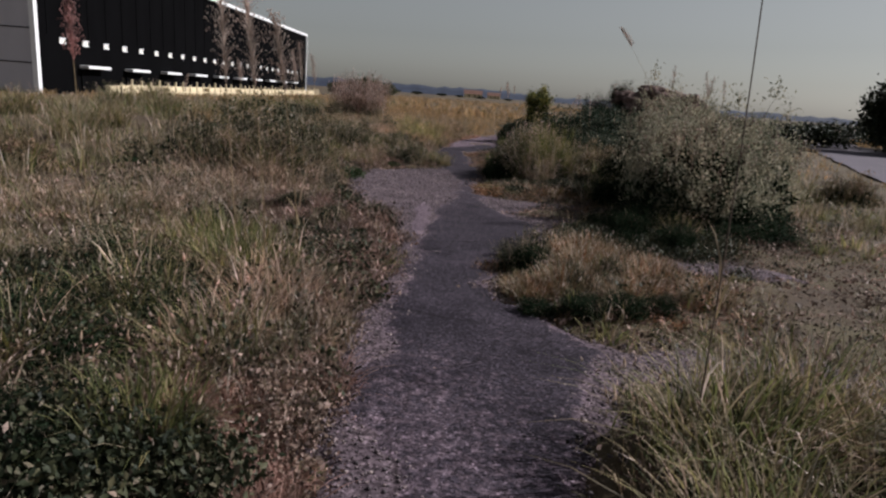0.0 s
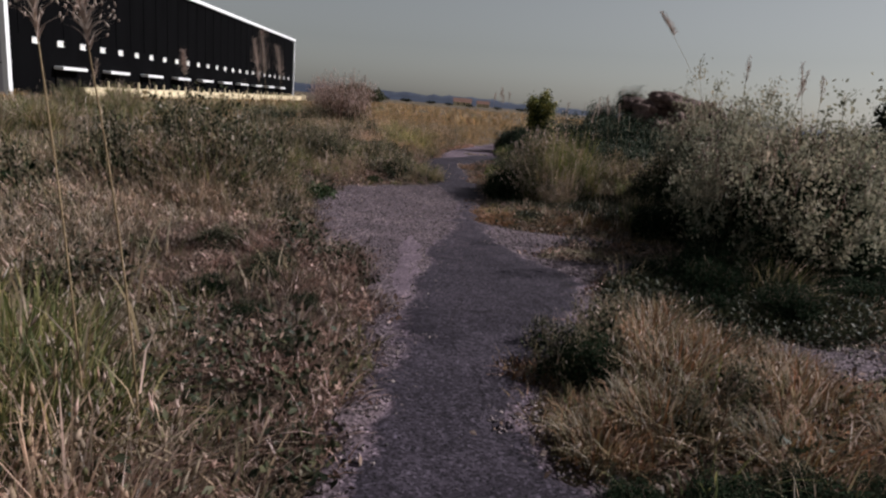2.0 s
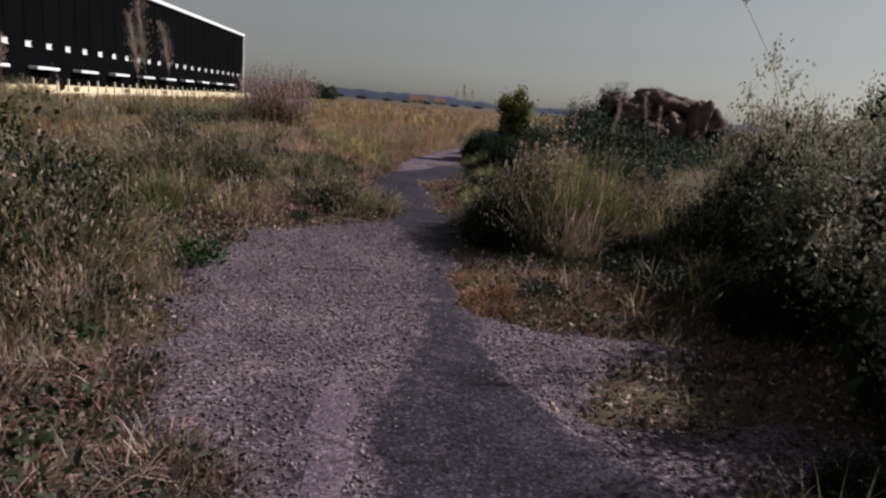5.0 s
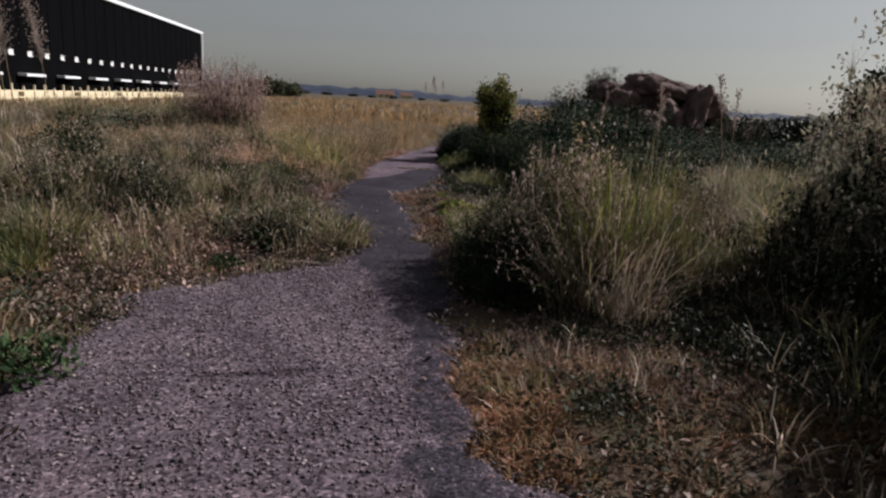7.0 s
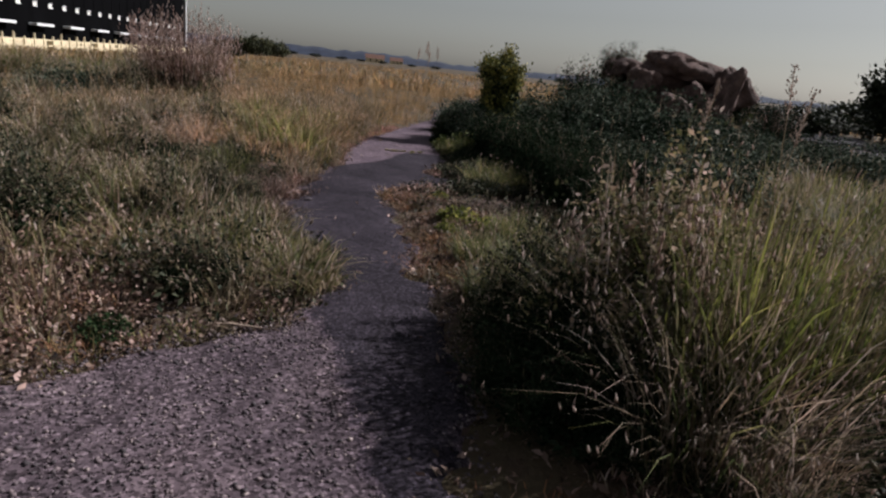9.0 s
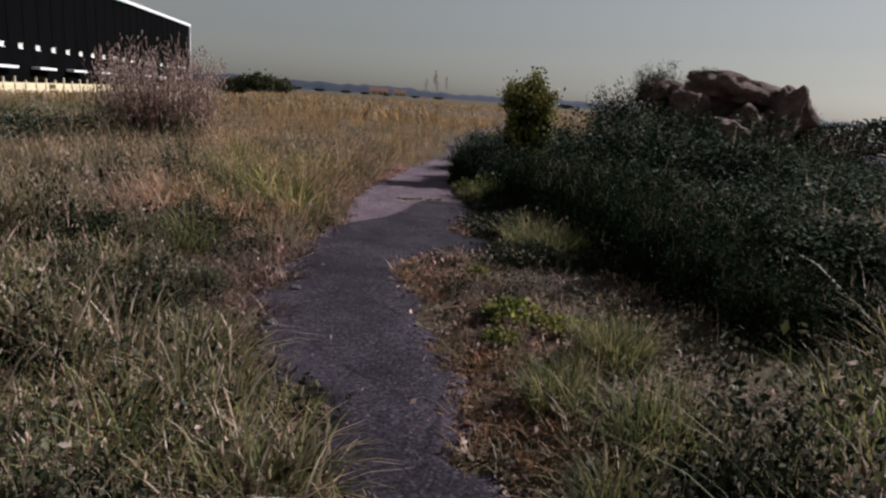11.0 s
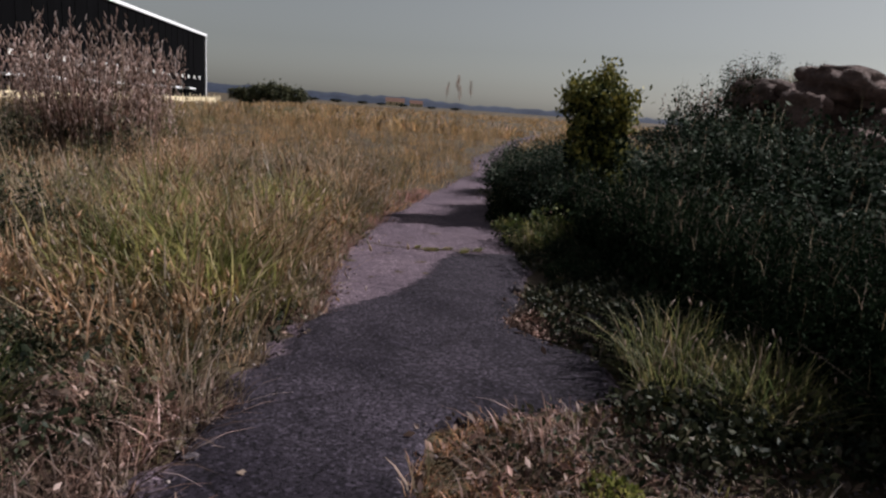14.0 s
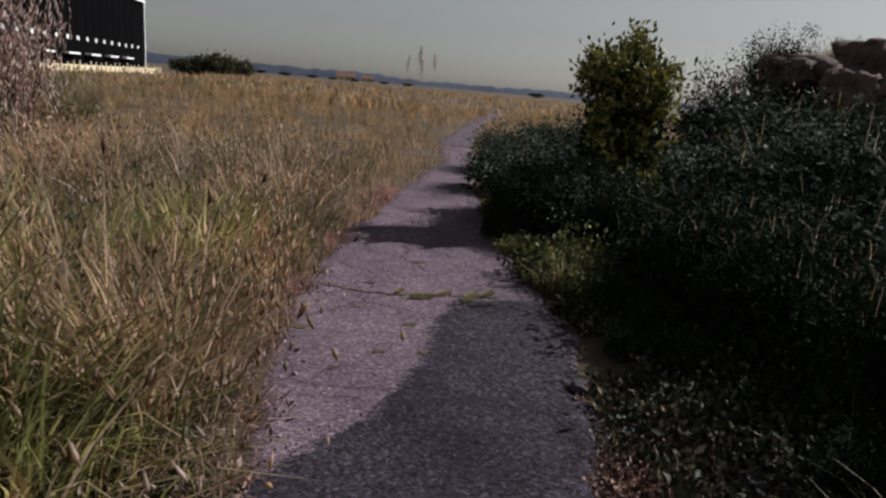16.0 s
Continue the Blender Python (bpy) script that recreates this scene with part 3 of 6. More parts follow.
grass_field("dry_grass", "tangled tan dry grass with seed heads beside the path", STRAW, 56000, 22, (-6.5, 0.5, -0.6, 27), left_height, 1, accept=left_side, heads=0.22)
grass_field("green_grass", "olive green grass growing through the dry grass", GREEN, 30000, 24, (-6.5, 0.5, -0.6, 27), lambda x, y: left_height(x, y) * 0.85, 2, accept=lambda x, y: left_side(x, y) & (vnoise(x, y, 0.7, 77) > np.where(y > 19.4, 0.52, 0.36)))


grass_field("dead_weeds", "low dark brown dead weeds and litter", DEADWEED, 30000, 18, (-3.6, -0.2, 2.5, 20), lambda x, y: 0.10 + 0.12 * vnoise(x, y, 2, 4), 3, (0.006, 0.014), (0.5, 1.5), 0.08, accept=dead_zone, heads=0.2)

grass_field("dry_grass", "pale straw-coloured dry grass near the path start", PALESTRAW, 25000, 20, (-4.5, -0.45, 2.3, 11), lambda x, y: left_height(x, y) * 0.9 + 0.04, 47, (0.006, 0.013), (0.2, 1.0), 0.08, accept=lambda x, y: (bare(x, y) < -0.05) & (vnoise(x, y, 1.3, 21) > 0.42) & ~(dead_zone(x, y) & (y > 4.8)) & ~dark_herb_zone(x, y), heads=0.15)
grass_field("dry_grass", "pale straw-coloured dry grass towards the open field", PALESTRAW, 19000, 20, (-4.0, -0.1, 18.8, 26), lambda x, y: rise(x, y, 0.12, 0.5, 0.5) * (0.6 + 0.6 * vnoise(x, y, 0.9, 22)), 48, (0.006, 0.013), (0.15, 0.8), 0.08, accept=lambda x, y: (bare(x, y) < -0.04) & (vnoise(x, y, 1.3, 23) > 0.42), heads=0.15)


grass_field("green_grass", "lush yellow-green grass with long arching blades", LIME_GRASS, 4200, 26, (-1.7, -0.5, 19.8, 22.6), lambda x, y: rise(x, y, 0.25, 0.62, 0.4) * (0.6 + 0.6 * vnoise(x, y, 1.1, 24)), 49, (0.008, 0.016), (0.2, 1.0), 0.08, accept=lambda x, y: (bare(x, y) < -0.38) & (vnoise(x, y, 1.0, 25) > 0.4))
grass_field("dry_grass", "tall warm tan grass glowing against the light", WARMTAN, 34000, 22, (-5.0, -0.25, 19.2, 26.5), lambda x, y: rise(x, y, 0.2, 0.6, 0.45) * (0.6 + 0.6 * vnoise(x, y, 0.9, 26)), 51, (0.008, 0.016), (0.15, 0.9), 0.08, accept=lambda x, y: (bare(x, y) < -0.2) & (vnoise(x, y, 1.2, 29) > np.where(y < 20.4, 0.42, 0.15)), heads=0.4)
PINKTURF = mat_leaf("salmon_turf_blades", ((0.0, (0.14, 0.08, 0.055)), (0.35, (0.36, 0.21, 0.14)), (0.7, (0.58, 0.36, 0.24)), (1.0, (0.74, 0.52, 0.38))), 0.42)


def turf_zone(x, y):
    a = (x > 0.35) & (x < 2.6) & (y > 8.7) & (y < 12.4) & (x < 1.9 + 0.5 * (12.0 - y)) & ((x < 0.8) | (vnoise(x, y, 2.0, 60) > 0.7))
    b = (((x - 0.55) / 0.45) ** 2 + ((y - 18.1) / 0.75) ** 2 < 1)
    c = (((x - 0.8) / 0.4) ** 2 + ((y - 16.0) / 1.2) ** 2 < 1)
    d = (x > 0.4) & (x < 2.6) & (y > 4.4) & (y < 6.8)
    e = (((x - 1.1) / 0.35) ** 2 + ((y - 20.7) / 1.0) ** 2 < 1) & (vnoise(x, y, 5, 3) > 0.5)
    g = (((x + 2.2) / 1.7) ** 2 + ((y - 13.2) / 1.1) ** 2 < 1)
    return (a | b | c | d | e | g) & (bare(x, y) < 0.04)


grass_field("russet_turf", "short orange-brown turf and moss along the path edge", RUSSET, 30000, 20, (-4, 2.7, 4.2, 21.8), lambda x, y: 0.05 + 0.09 * vnoise(x, y, 2.2, 14), 4, (0.007, 0.013), (0.4, 1.3), 0.06, accept=turf_zone, heads=0.04)

grass_field("russet_turf", "dense orange moss and turf patch between two arms of tarmac", RUSSET, 6000, 20, (0.1, 2.0, 15.0, 19.2), lambda x, y: 0.04 + 0.06 * vnoise(x, y, 3, 15), 44, (0.008, 0.014), (0.4, 1.3), 0.07, accept=lambda x, y: turf_zone(x, y) | ((bare(x, y) < 0.03) & (vnoise(x, y, 1.6, 16) > 0.66)))

grass_field("russet_turf", "dense salmon-orange turf beside the gravel", RUSSET, 8000, 20, (0.3, 2.8, 10.5, 12.6), lambda x, y: 0.05 + 0.08 * vnoise(x, y, 2.5, 17), 45, (0.008, 0.014), (0.4, 1.3), 0.07, accept=lambda x, y: (bare(x, y) < 0.04) & (vnoise(x, y, 1.4, 18) > np.where(x < 0.85, 0.35, 0.72)) & (x < 1.9 + 0.5 * (12.0 - y)))

grass_field("russet_turf", "salmon-tan withered fringe along the path edge", PINKTURF, 30000, 20, (-1.3, 1.2, 15.5, 27), lambda x, y: 0.05 + 0.15 * vnoise(x, y, 2.5, 19), 46, (0.007, 0.013), (0.4, 1.2), 0.06, accept=lambda x, y: (bare(x, y) < 0.03) & (bare(x, y) > -0.42) & (x < np.interp(y, PY, PL) + 0.2) & (vnoise(x, y, 1.7, 20) > np.where(y > 19.2, 0.2, 0.95)), heads=0.1)


def right_height(x, y):
    h = rise(x, y, 0.06, 0.3, 0.8) * (0.5 + 0.9 * vnoise(x, y, 0.9, 41))
    h = h + 0.26 * lump(x, y, 1.5, 2.4, 0.9) + 0.28 * np.clip((y - 12.5) / 2, 0, 1) * np.clip((x - 1.8) / 1.5, 0, 1)
    h = h * np.where((y > 2.9) & (y < 8.6) & (x > 2.2), 0.6, 1) * np.where((y > 15.3) & (x < 3.4), 0.4, 1)
    return np.clip(h, 0.05, 1.0)


def right_side(x, y):
    open_ = (bare(x, y) < -0.03) & (x > 0.3) & ~on_road(x, y)
    thin = np.where((y > 3.0) & (y < 12.4), vnoise(x, y, 1.8, 51) > 0.36, True)
    # Bright straw is thinned where shade should keep the ground dark.
    shade = (y > 17.6) & (x > 1.15) & (x < 3.2)
    under = ((x - 2.5) / 1.1) ** 2 + ((y - 7.6) / 0.8) ** 2 < 1
    return open_ & thin & ~(under & (vnoise(x, y, 3.4, 72) > 0.3)) & ~(shade & (vnoise(x, y, 3.0, 52) > 0.25))


grass_field("dry_grass", "grey-tan dry grass between the bushes and the path", STRAW, 42000, 22, (0.3, 8.0, -0.6, 26), right_height, 5, accept=right_side, heads=0.08)
grass_field("green_grass", "green grass shoots among dry stems by the bushes", GREEN, 19000, 22, (0.3, 8.0, -0.6, 26), lambda x, y: right_height(x, y) * 0.9, 6, accept=lambda x, y: right_side(x, y) & (vnoise(x, y, 0.8, 78) > 0.45))
open_field = lambda x, y: (bare(x, y) < -0.05) & ~on_road(x, y)
grass_field("golden_grass", "golden dry grass of the open field ahead", GOLD, 38000, 20, (-9, 13, 21, 60), lambda x, y: rise(x, y, 0.18, 0.45, 0.5) * (0.6 + 0.7 * vnoise(x, y, 0.4, 61)), 7, (0.008, 0.018), (0.15, 0.7), 0.13, 1.8, accept=lambda x, y: open_field(x, y) & (x < 1.5 + (y - 21) * 0.45) & ~((x > 0.9) & (y < 27.5)), heads=0.3)
grass_field("golden_grass", "distant golden dry grassland", GOLD, 24000, 16, (-60, 60, 50, 190), lambda x, y: 0.45 + 0.35 * vnoise(x, y, 0.15, 62), 8, (0.05, 0.12), (0.15, 0.7), 0.5, 1.9, accept=open_field)
grass_field("meadow_grass", "rough tan and olive meadow stretching to the warehouse", STRAW, 30000, 18, (-34, -5.5, 1, 75), lambda x, y: 0.34 + 0.4 * vnoise(x, y, 0.3, 63), 9, (0.012, 0.03), (0.15, 0.7), 0.16, 1.6)
grass_field("meadow_grass", "green tufts in the rough meadow", GREEN, 16000, 18, (-34, -5.5, 1, 75), lambda x, y: 0.34 + 0.34 * vnoise(x, y, 0.3, 64), 10, (0.012, 0.03), (0.15, 0.7), 0.2, 1.6, accept=lambda x, y: vnoise(x, y, 0.25, 65) > 0.5)
grass_field("verge_grass", "dry verge grass by the tarmac lane", GOLD, 14000, 16, (8, 46, 6, 75), lambda x, y: 0.2 + 0.3 * vnoise(x, y, 0.4, 66), 11, (0.012, 0.03), (0.15, 0.7), 0.16, 1.4, accept=open_field)


def herbs(name, label, mat, n, area, seed, size, hfun, accept):
    rng = np.random.default_rng(seed)
    x0, x1, y0, y1 = area
    cx, cy = rng.uniform(x0, x1, n // 6), rng.uniform(y0, y1, n // 6)
    ok = accept(cx, cy) & (bare(cx, cy) < -0.04)
    cx, cy = cx[ok], cy[ok]
    x = np.repeat(cx, 18) + rng.normal(0, 0.055, len(cx) * 18)
    y = np.repeat(cy, 18) + rng.normal(0, 0.055, len(cx) * 18)
    z = ground_z(x, y) + hfun(x, y) * rng.uniform(0.05, 1, len(x))
    v, f = leaves(np.column_stack([x, y, z]), rng.uniform(*size, len(x)), rng, 0.5)
    return tagged(tri_mesh(name, v, f, mat), label, "herbs", kind="stuff")


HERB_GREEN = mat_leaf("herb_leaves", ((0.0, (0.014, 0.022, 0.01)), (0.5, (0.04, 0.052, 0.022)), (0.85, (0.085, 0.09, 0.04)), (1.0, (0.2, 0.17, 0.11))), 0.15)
HERB_DRY = mat_leaf("withered_leaves", ((0.0, (0.04, 0.03, 0.02)), (0.4, (0.17, 0.12, 0.08)), (0.75, (0.36, 0.26, 0.17)), (1.0, (0.56, 0.43, 0.32))), 0.15)
herbs("low_herbs", "dark green leafy herbs low in the dry grass", HERB_GREEN, 30000, (-6, 0.3, 0.2, 24), 15, (0.025, 0.065), lambda x, y: 0.28 * rise(x, y, 0.3, 1), lambda x, y: (vnoise(x, y, 0.9, 83) > 0.5) & (x > -4.5))
herbs("withered_herbs", "withered pinkish brown herb leaves in the dry grass", HERB_DRY, 24000, (-5, 0.3, 0.2, 24), 16, (0.018, 0.05), lambda x, y: 0.3 * rise(x, y, 0.2, 1), lambda x, y: (vnoise(x, y, 1.1, 84) > 0.5) & (~dead_zone(x, y) | (vnoise(x, y, 4, 85) > 0.6)))
herbs("low_herbs", "dark green herbs between the bushes", HERB_GREEN, 14000, (0.6, 7, 0.5, 20), 17, (0.02, 0.05), lambda x, y: 0.2 * rise(x, y, 0.2, 1), lambda x, y: (vnoise(x, y, 1.0, 85) > 0.5) & ~on_road(x, y))
herbs("withered_herbs", "withered brown herb litter by the bushes", HERB_DRY, 16000, (0.4, 6, 0.5, 21), 18, (0.02, 0.05), lambda x, y: 0.1 * rise(x, y, 0.3, 1), lambda x, y: (vnoise(x, y, 1.2, 86) > 0.42) & ~on_road(x, y) & ~((x > 1.1) & (y > 18.8)))


herbs("low_herbs", "dense dark green herbs in pockets of the grass", HERB_GREEN, 30000, (-3.4, -0.6, 1.5, 4.8), 28, (0.02, 0.055), lambda x, y: 0.2 + 0.12 * vnoise(x, y, 2, 57), dark_herb_zone)
grass_field("russet_turf", "small salmon-tan withered tufts by the gravel", PINKTURF, 7000, 20, (-1.35, -0.45, 1.8, 3.3), lambda x, y: 0.08 + 0.14 * vnoise(x, y, 2.5, 70), 53, (0.005, 0.01), (0.3, 1.3), 0.06, accept=lambda x, y: (bare(x, y) < -0.02) & (vnoise(x, y, 2.1, 71) > 0.34) & ~dark_herb_zone(x, y), heads=0.2)
herbs("withered_herbs", "salmon-brown withered herb leaves by the gravel", HERB_DRY, 3600, (-1.4, -0.4, 1.5, 3.1), 29, (0.012, 0.04), lambda x, y: 0.06 + 0.14 * vnoise(x, y, 2, 58), lambda x, y: (vnoise(x, y, 2.4, 59) > 0.4) & ~dark_herb_zone(x, y))
# Next two fields: dark leaf colour put in for shade on the ground.
herbs("low_herbs", "dark herbs added to darken shaded ground beside the straw thicket", HERB_GREEN, 12000, (1.9, 4.0, 11.2, 13.4), 27, (0.02, 0.055), lambda x, y: 0.14 + 0 * x, lambda x, y: x > 1.9 + 0.5 * (12.0 - y))
herbs("low_herbs", "dark green herbs deepening the shade of the evergreen bushes", HERB_GREEN, 16000, (1.25, 3.0, 18.2, 25), 20, (0.025, 0.06), lambda x, y: 0.16 * rise(x, y, 0.3, 1), lambda x, y: vnoise(x, y, 2.0, 87) > 0.3)


grass_field("dead_weeds", "low brown dead weeds on stony soil", DEADWEED, 7000, 16, (0.5, 2.4, 15.4, 18.7), lambda x, y: 0.05 + 0.1 * vnoise(x, y, 2.4, 27), 50, (0.006, 0.013), (0.5, 1.5), 0.08, accept=lambda x, y: (bare(x, y) < 0.02) & (vnoise(x, y, 1.9, 28) > 0.4), heads=0.1)
grass_field("dead_weeds", "low olive-brown withered weeds in front of the straw thicket", DEADWEED, 9000, 16, (0.8, 3.0, 10.9, 12.6), lambda x, y: 0.05 + 0.09 * vnoise(x, y, 2.4, 67), 52, (0.005, 0.011), (0.4, 1.4), 0.08, accept=lambda x, y: (bare(x, y) < 0.02) & (vnoise(x, y, 1.6, 68) > 0.3), heads=0.06)
grass_field("green_grass", "short olive grass in front of the straw thicket", GREEN, 2600, 18, (0.5, 2.7, 10.8, 12.3), lambda x, y: 0.05 + 0.1 * vnoise(x, y, 2.0, 73), 54, (0.005, 0.01), (0.2, 1.1), 0.07, accept=lambda x, y: (bare(x, y) < -0.02) & (vnoise(x, y, 1.5, 74) > 0.4))
# Dark leaves imitate the shadow that spreads from the grey bush.
herbs("low_herbs", "dark herbs standing in for shade under the grey bush", HERB_GREEN, 9000, (1.4, 3.6, 6.8, 8.4), 31, (0.018, 0.05), lambda x, y: 0.12 + 0 * x, lambda x, y: ((x - 2.5) / 1.1) ** 2 + ((y - 7.6) / 0.8) ** 2 < 1)
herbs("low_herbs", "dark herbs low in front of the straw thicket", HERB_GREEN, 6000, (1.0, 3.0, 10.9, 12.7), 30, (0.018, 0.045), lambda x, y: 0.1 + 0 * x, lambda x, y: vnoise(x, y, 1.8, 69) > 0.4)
herbs("withered_herbs", "withered weeds at the end of the gravel", HERB_DRY, 5000, (-2.6, -0.3, 12.4, 14.8), 26, (0.018, 0.04), lambda x, y: 0.1 + 0 * x, lambda x, y: vnoise(x, y, 2.2, 96) > 0.35)
herbs("withered_herbs", "dark brown debris of leaves along the tarmac edge", HERB_DRY, 6000, (0.9, 1.6, 19.9, 20.95), 25, (0.012, 0.04), lambda x, y: 0.05 + 0 * x, lambda x, y: (bare(x, y) < 0.05) & (vnoise(x, y, 3.0, 88) > 0.4))


def litter(n, seed):
    rng = np.random.default_rng(seed)
    x, y = rng.uniform(-4.5, 5.5, n), -0.5 + 24 * rng.uniform(0, 1, n)
    ok = (bare(x, y) < 0.22 * vnoise(x, y, 6, 3) ** 2 + 0.3 * (rng.uniform(0, 1, n) < 0.012)) & ~on_road(x, y) & ~((x > 1.3) & (y > 18.8) | (x > 0.9) & (y > 21))
    x, y = x[ok], y[ok]
    v, f = leaves(np.column_stack([x, y, np.maximum(ground_z(x, y), -0.01) + rng.uniform(0.0, 0.03, len(x))]), rng.uniform(0.02, 0.07, len(x)), rng, -0.2)
    return tagged(tri_mesh("leaf_litter", v, f, HERB_DRY), "dry broken litter of leaves and stalks on the soil", "litter", kind="stuff")


litter(64000, 19)


def gravel(n, seed, lo, hi, y0, y1, name, label, zone):
    rng = np.random.default_rng(seed)
    x, y = rng.uniform(-2.4, 3.6, n * 3), rng.uniform(y0, y1, n * 3)
    ok = zone(x, y)
    x, y = x[ok][:n], y[ok][:n]
    s = lo + (hi - lo) * rng.uniform(0, 1, len(x)) ** 2.5
    v, f = stones_arrays(np.column_stack([x, y, np.maximum(crust_z(x, y), np.where(bare(x, y) < 0, ground_z(x, y), -1)) + 0.004 + 0.1 * s]), s, rng)
    return tagged(tri_mesh(name, v, f, GRAVEL), label, "gravel", kind="stuff")


gravel(34000, 21, 0.01, 0.034, 0.5, 15, "gravel", "loose pinkish grey gravel on the pavement", lambda x, y: (bare(x, y) > -0.16) & (trail(x, y) < 0.22 * vnoise(x, y, 5, 91)))
gravel(6000, 22, 0.006, 0.022, 0.5, 23, "gravel", "scattered stone chips on the dark tarmac", lambda x, y: (bare(x, y) > 0.0) & (trail(x, y) > 0))
gravel(6000, 23, 0.008, 0.03, 14, 26, "gravel", "loose stones along the crumbling path edges", lambda x, y: (np.abs(bare(x, y)) < 0.12) | ((x > 1.2) & (x < 2.4) & (y < 17.8) & (vnoise(x, y, 2, 5) > 0.5)))

gravel(4000, 24, 0.01, 0.04, 15.2, 18.5, "gravel", "grey and brown stones strewn on bare soil", lambda x, y: (x > 0.75) & (x < 2.3) & (vnoise(x, y, 2.2, 15) > 0.35))

gravel(3500, 26, 0.01, 0.035, 12.4, 14.6, "gravel", "loose stones among weeds at the end of the gravel", lambda x, y: (bare(x, y) < 0) & (bare(x, y) > -0.8) & (x < -0.4) & (vnoise(x, y, 2.4, 95) > 0.3))
gravel(3500, 25, 0.007, 0.026, 15.5, 21, "gravel", "stone chips and debris along the broken tarmac edge", lambda x, y: (np.abs(trail(x, y)) < 0.3 * vnoise(x, y, 2.5, 94)) & (x < 0.2))


# ---- tussocks ----
def tussock(seed, r, h, n, mats, label, category="tussock", heads=0.12, lean=(0.2, 1.1), shares=(0.55, 0.45), width=(0.004, 0.009)):
    """A clump of arching blades: dry blades, green blades and seed heads are its parts."""
    rng = np.random.default_rng(seed)
    e = empty("grass_tussock", 0, 0, 0, label, category)
    for (mat, nm), share in zip(mats, shares):
        k = int(n * share)
        a, q = rng.uniform(0, 6.283, k), np.sqrt(rng.uniform(0, 1, k)) * r * 0.72
        p = np.column_stack([np.cos(a) * q, np.sin(a) * q, np.full(k, -0.02)])
        hh = h * rng.uniform(0.3, 1.2, k) * (1 - 0.45 * (q / r) ** 2)
        v, f, tip = blades(p, hh, rng.uniform(*width, k), a + rng.normal(0, 1.1, k), rng.uniform(*lean, k) * (0.3 + 0.8 * q / r), rng)
        tri_mesh(nm, v, f, mat, e, kind="stuff")
        if nm == "dry_leafage" and heads:
            pick = rng.uniform(0, 1, k) < heads
            m = pick.sum()
            hv, hf = joined(*[spindles(tip[pick] + rng.normal(0, 0.006, (m, 3)) - [0, 0, d], rng.uniform(0.03, 0.06, m), rng.uniform(0.003, 0.006, m), rng) for d in (0.0,)])
            tri_mesh("seed_fluff", hv, hf, PLUME, e, kind="stuff")
    return e


def place(e, x, y, s=1.0, turn=0.0, sz=None):
    e.matrix_basis = spot(x, y, s, turn, sz)
    return e


def spot(x, y, s=1.0, turn=0.0, sz=None, sink=0.0):
    z = float(max(ground_z(x, y), -0.02)) - sink
    return Matrix.Translation((x, y, z)) @ Matrix.Rotation(turn, 4, "Z") @ Matrix.Diagonal((s, s, sz or s, 1))


BOTH = ((STRAW, "dry_leafage"), (GREEN, "green_leafage"))
t_a = place(tussock(101, 0.42, 0.3, 900, ((STRAW, "dry_leafage"), (RUSSET, "russet_leafage")), "low rounded tan grass tussock with a russet skirt", lean=(0.4, 1.5), width=(0.006, 0.012), shares=(0.6, 0.4), heads=0.08), 1.15, 5.3, 1.0)
for x, y, s in ((1.65, 5.0, 0.9), (1.95, 5.6, 1.0), (1.35, 5.9, 1.1), (0.8, 5.1, 0.75), (2.3, 5.1, 0.8), (1.35, 6.4, 1.1), (1.6, 6.9, 1.0), (1.75, 6.3, 1.0), (2.2, 6.3, 0.8)):
    tagged(copy_thing(t_a, spot(x, y, s, x * 7)), group="tussocks on the path edge")
tagged(t_a, group="tussocks on the path edge")
t_b = place(tussock(102, 0.42, 0.38, 700, BOTH, "yellow-tan grass tussock overhanging the path", lean=(0.5, 1.8), width=(0.006, 0.013)), -0.42, 14.75, 1.05)
for x, y, s in ((-1.0, 15.15, 0.9), (-1.55, 14.9, 1.1), (-0.95, 16.1, 0.95), (-1.9, 17.4, 1.1), (-1.0, 19.2, 0.8), (-2.1, 16.2, 1.4), (-0.75, 20.4, 1.0), (-0.85, 21.6, 1.2), (-0.6, 22.8, 1.1), (-1.3, 20.8, 1.4), (-0.25, 24.2, 1.1)):
    copy_thing(t_b, spot(x, y, s, x * 9 + y))
t_c = place(tussock(103, 0.36, 0.44, 600, ((GREEN, "green_leafage"), (STRAW, "dry_leafage")), "fresh green grass tussock at the edge of the tarmac", shares=(0.78, 0.22), lean=(0.25, 1.3), width=(0.006, 0.013)), 1.82, 19.35, 1.1)
for x, y, s in ((2.15, 19.0, 0.8), (1.7, 18.95, 0.8), (1.95, 18.75, 0.9), (1.75, 22.6, 0.7), (2.0, 22.9, 0.85), (1.72, 23.7, 0.5), (1.05, 15.6, 0.7), (1.35, 15.1, 0.9), (0.95, 14.6, 0.6), (1.5, 16.1, 0.8), (2.0, 24.9, 1.1), (-1.5, 4.7, 1.2), (-2.0, 5.2, 1.3), (-1.2, 2.3, 0.9), (-1.9, 3.6, 1.1), (-1.7, 20.4, 1.3), (-1.2, 21.0, 1.1), (-2.9, 13.9, 1.2), (-1.6, 18.4, 1.0), (2.4, 14.9, 1.3), (3.3, 13.6, 1.0)):
    copy_thing(t_c, spot(x, y, s, x * 5 + y))
t_d = place(tussock(104, 0.52, 0.64, 800, BOTH, "tall straw-coloured grass clump with bent seed heads", heads=0.22, lean=(0.4, 1.6), width=(0.006, 0.014)), 1.45, 2.5, 1.0)
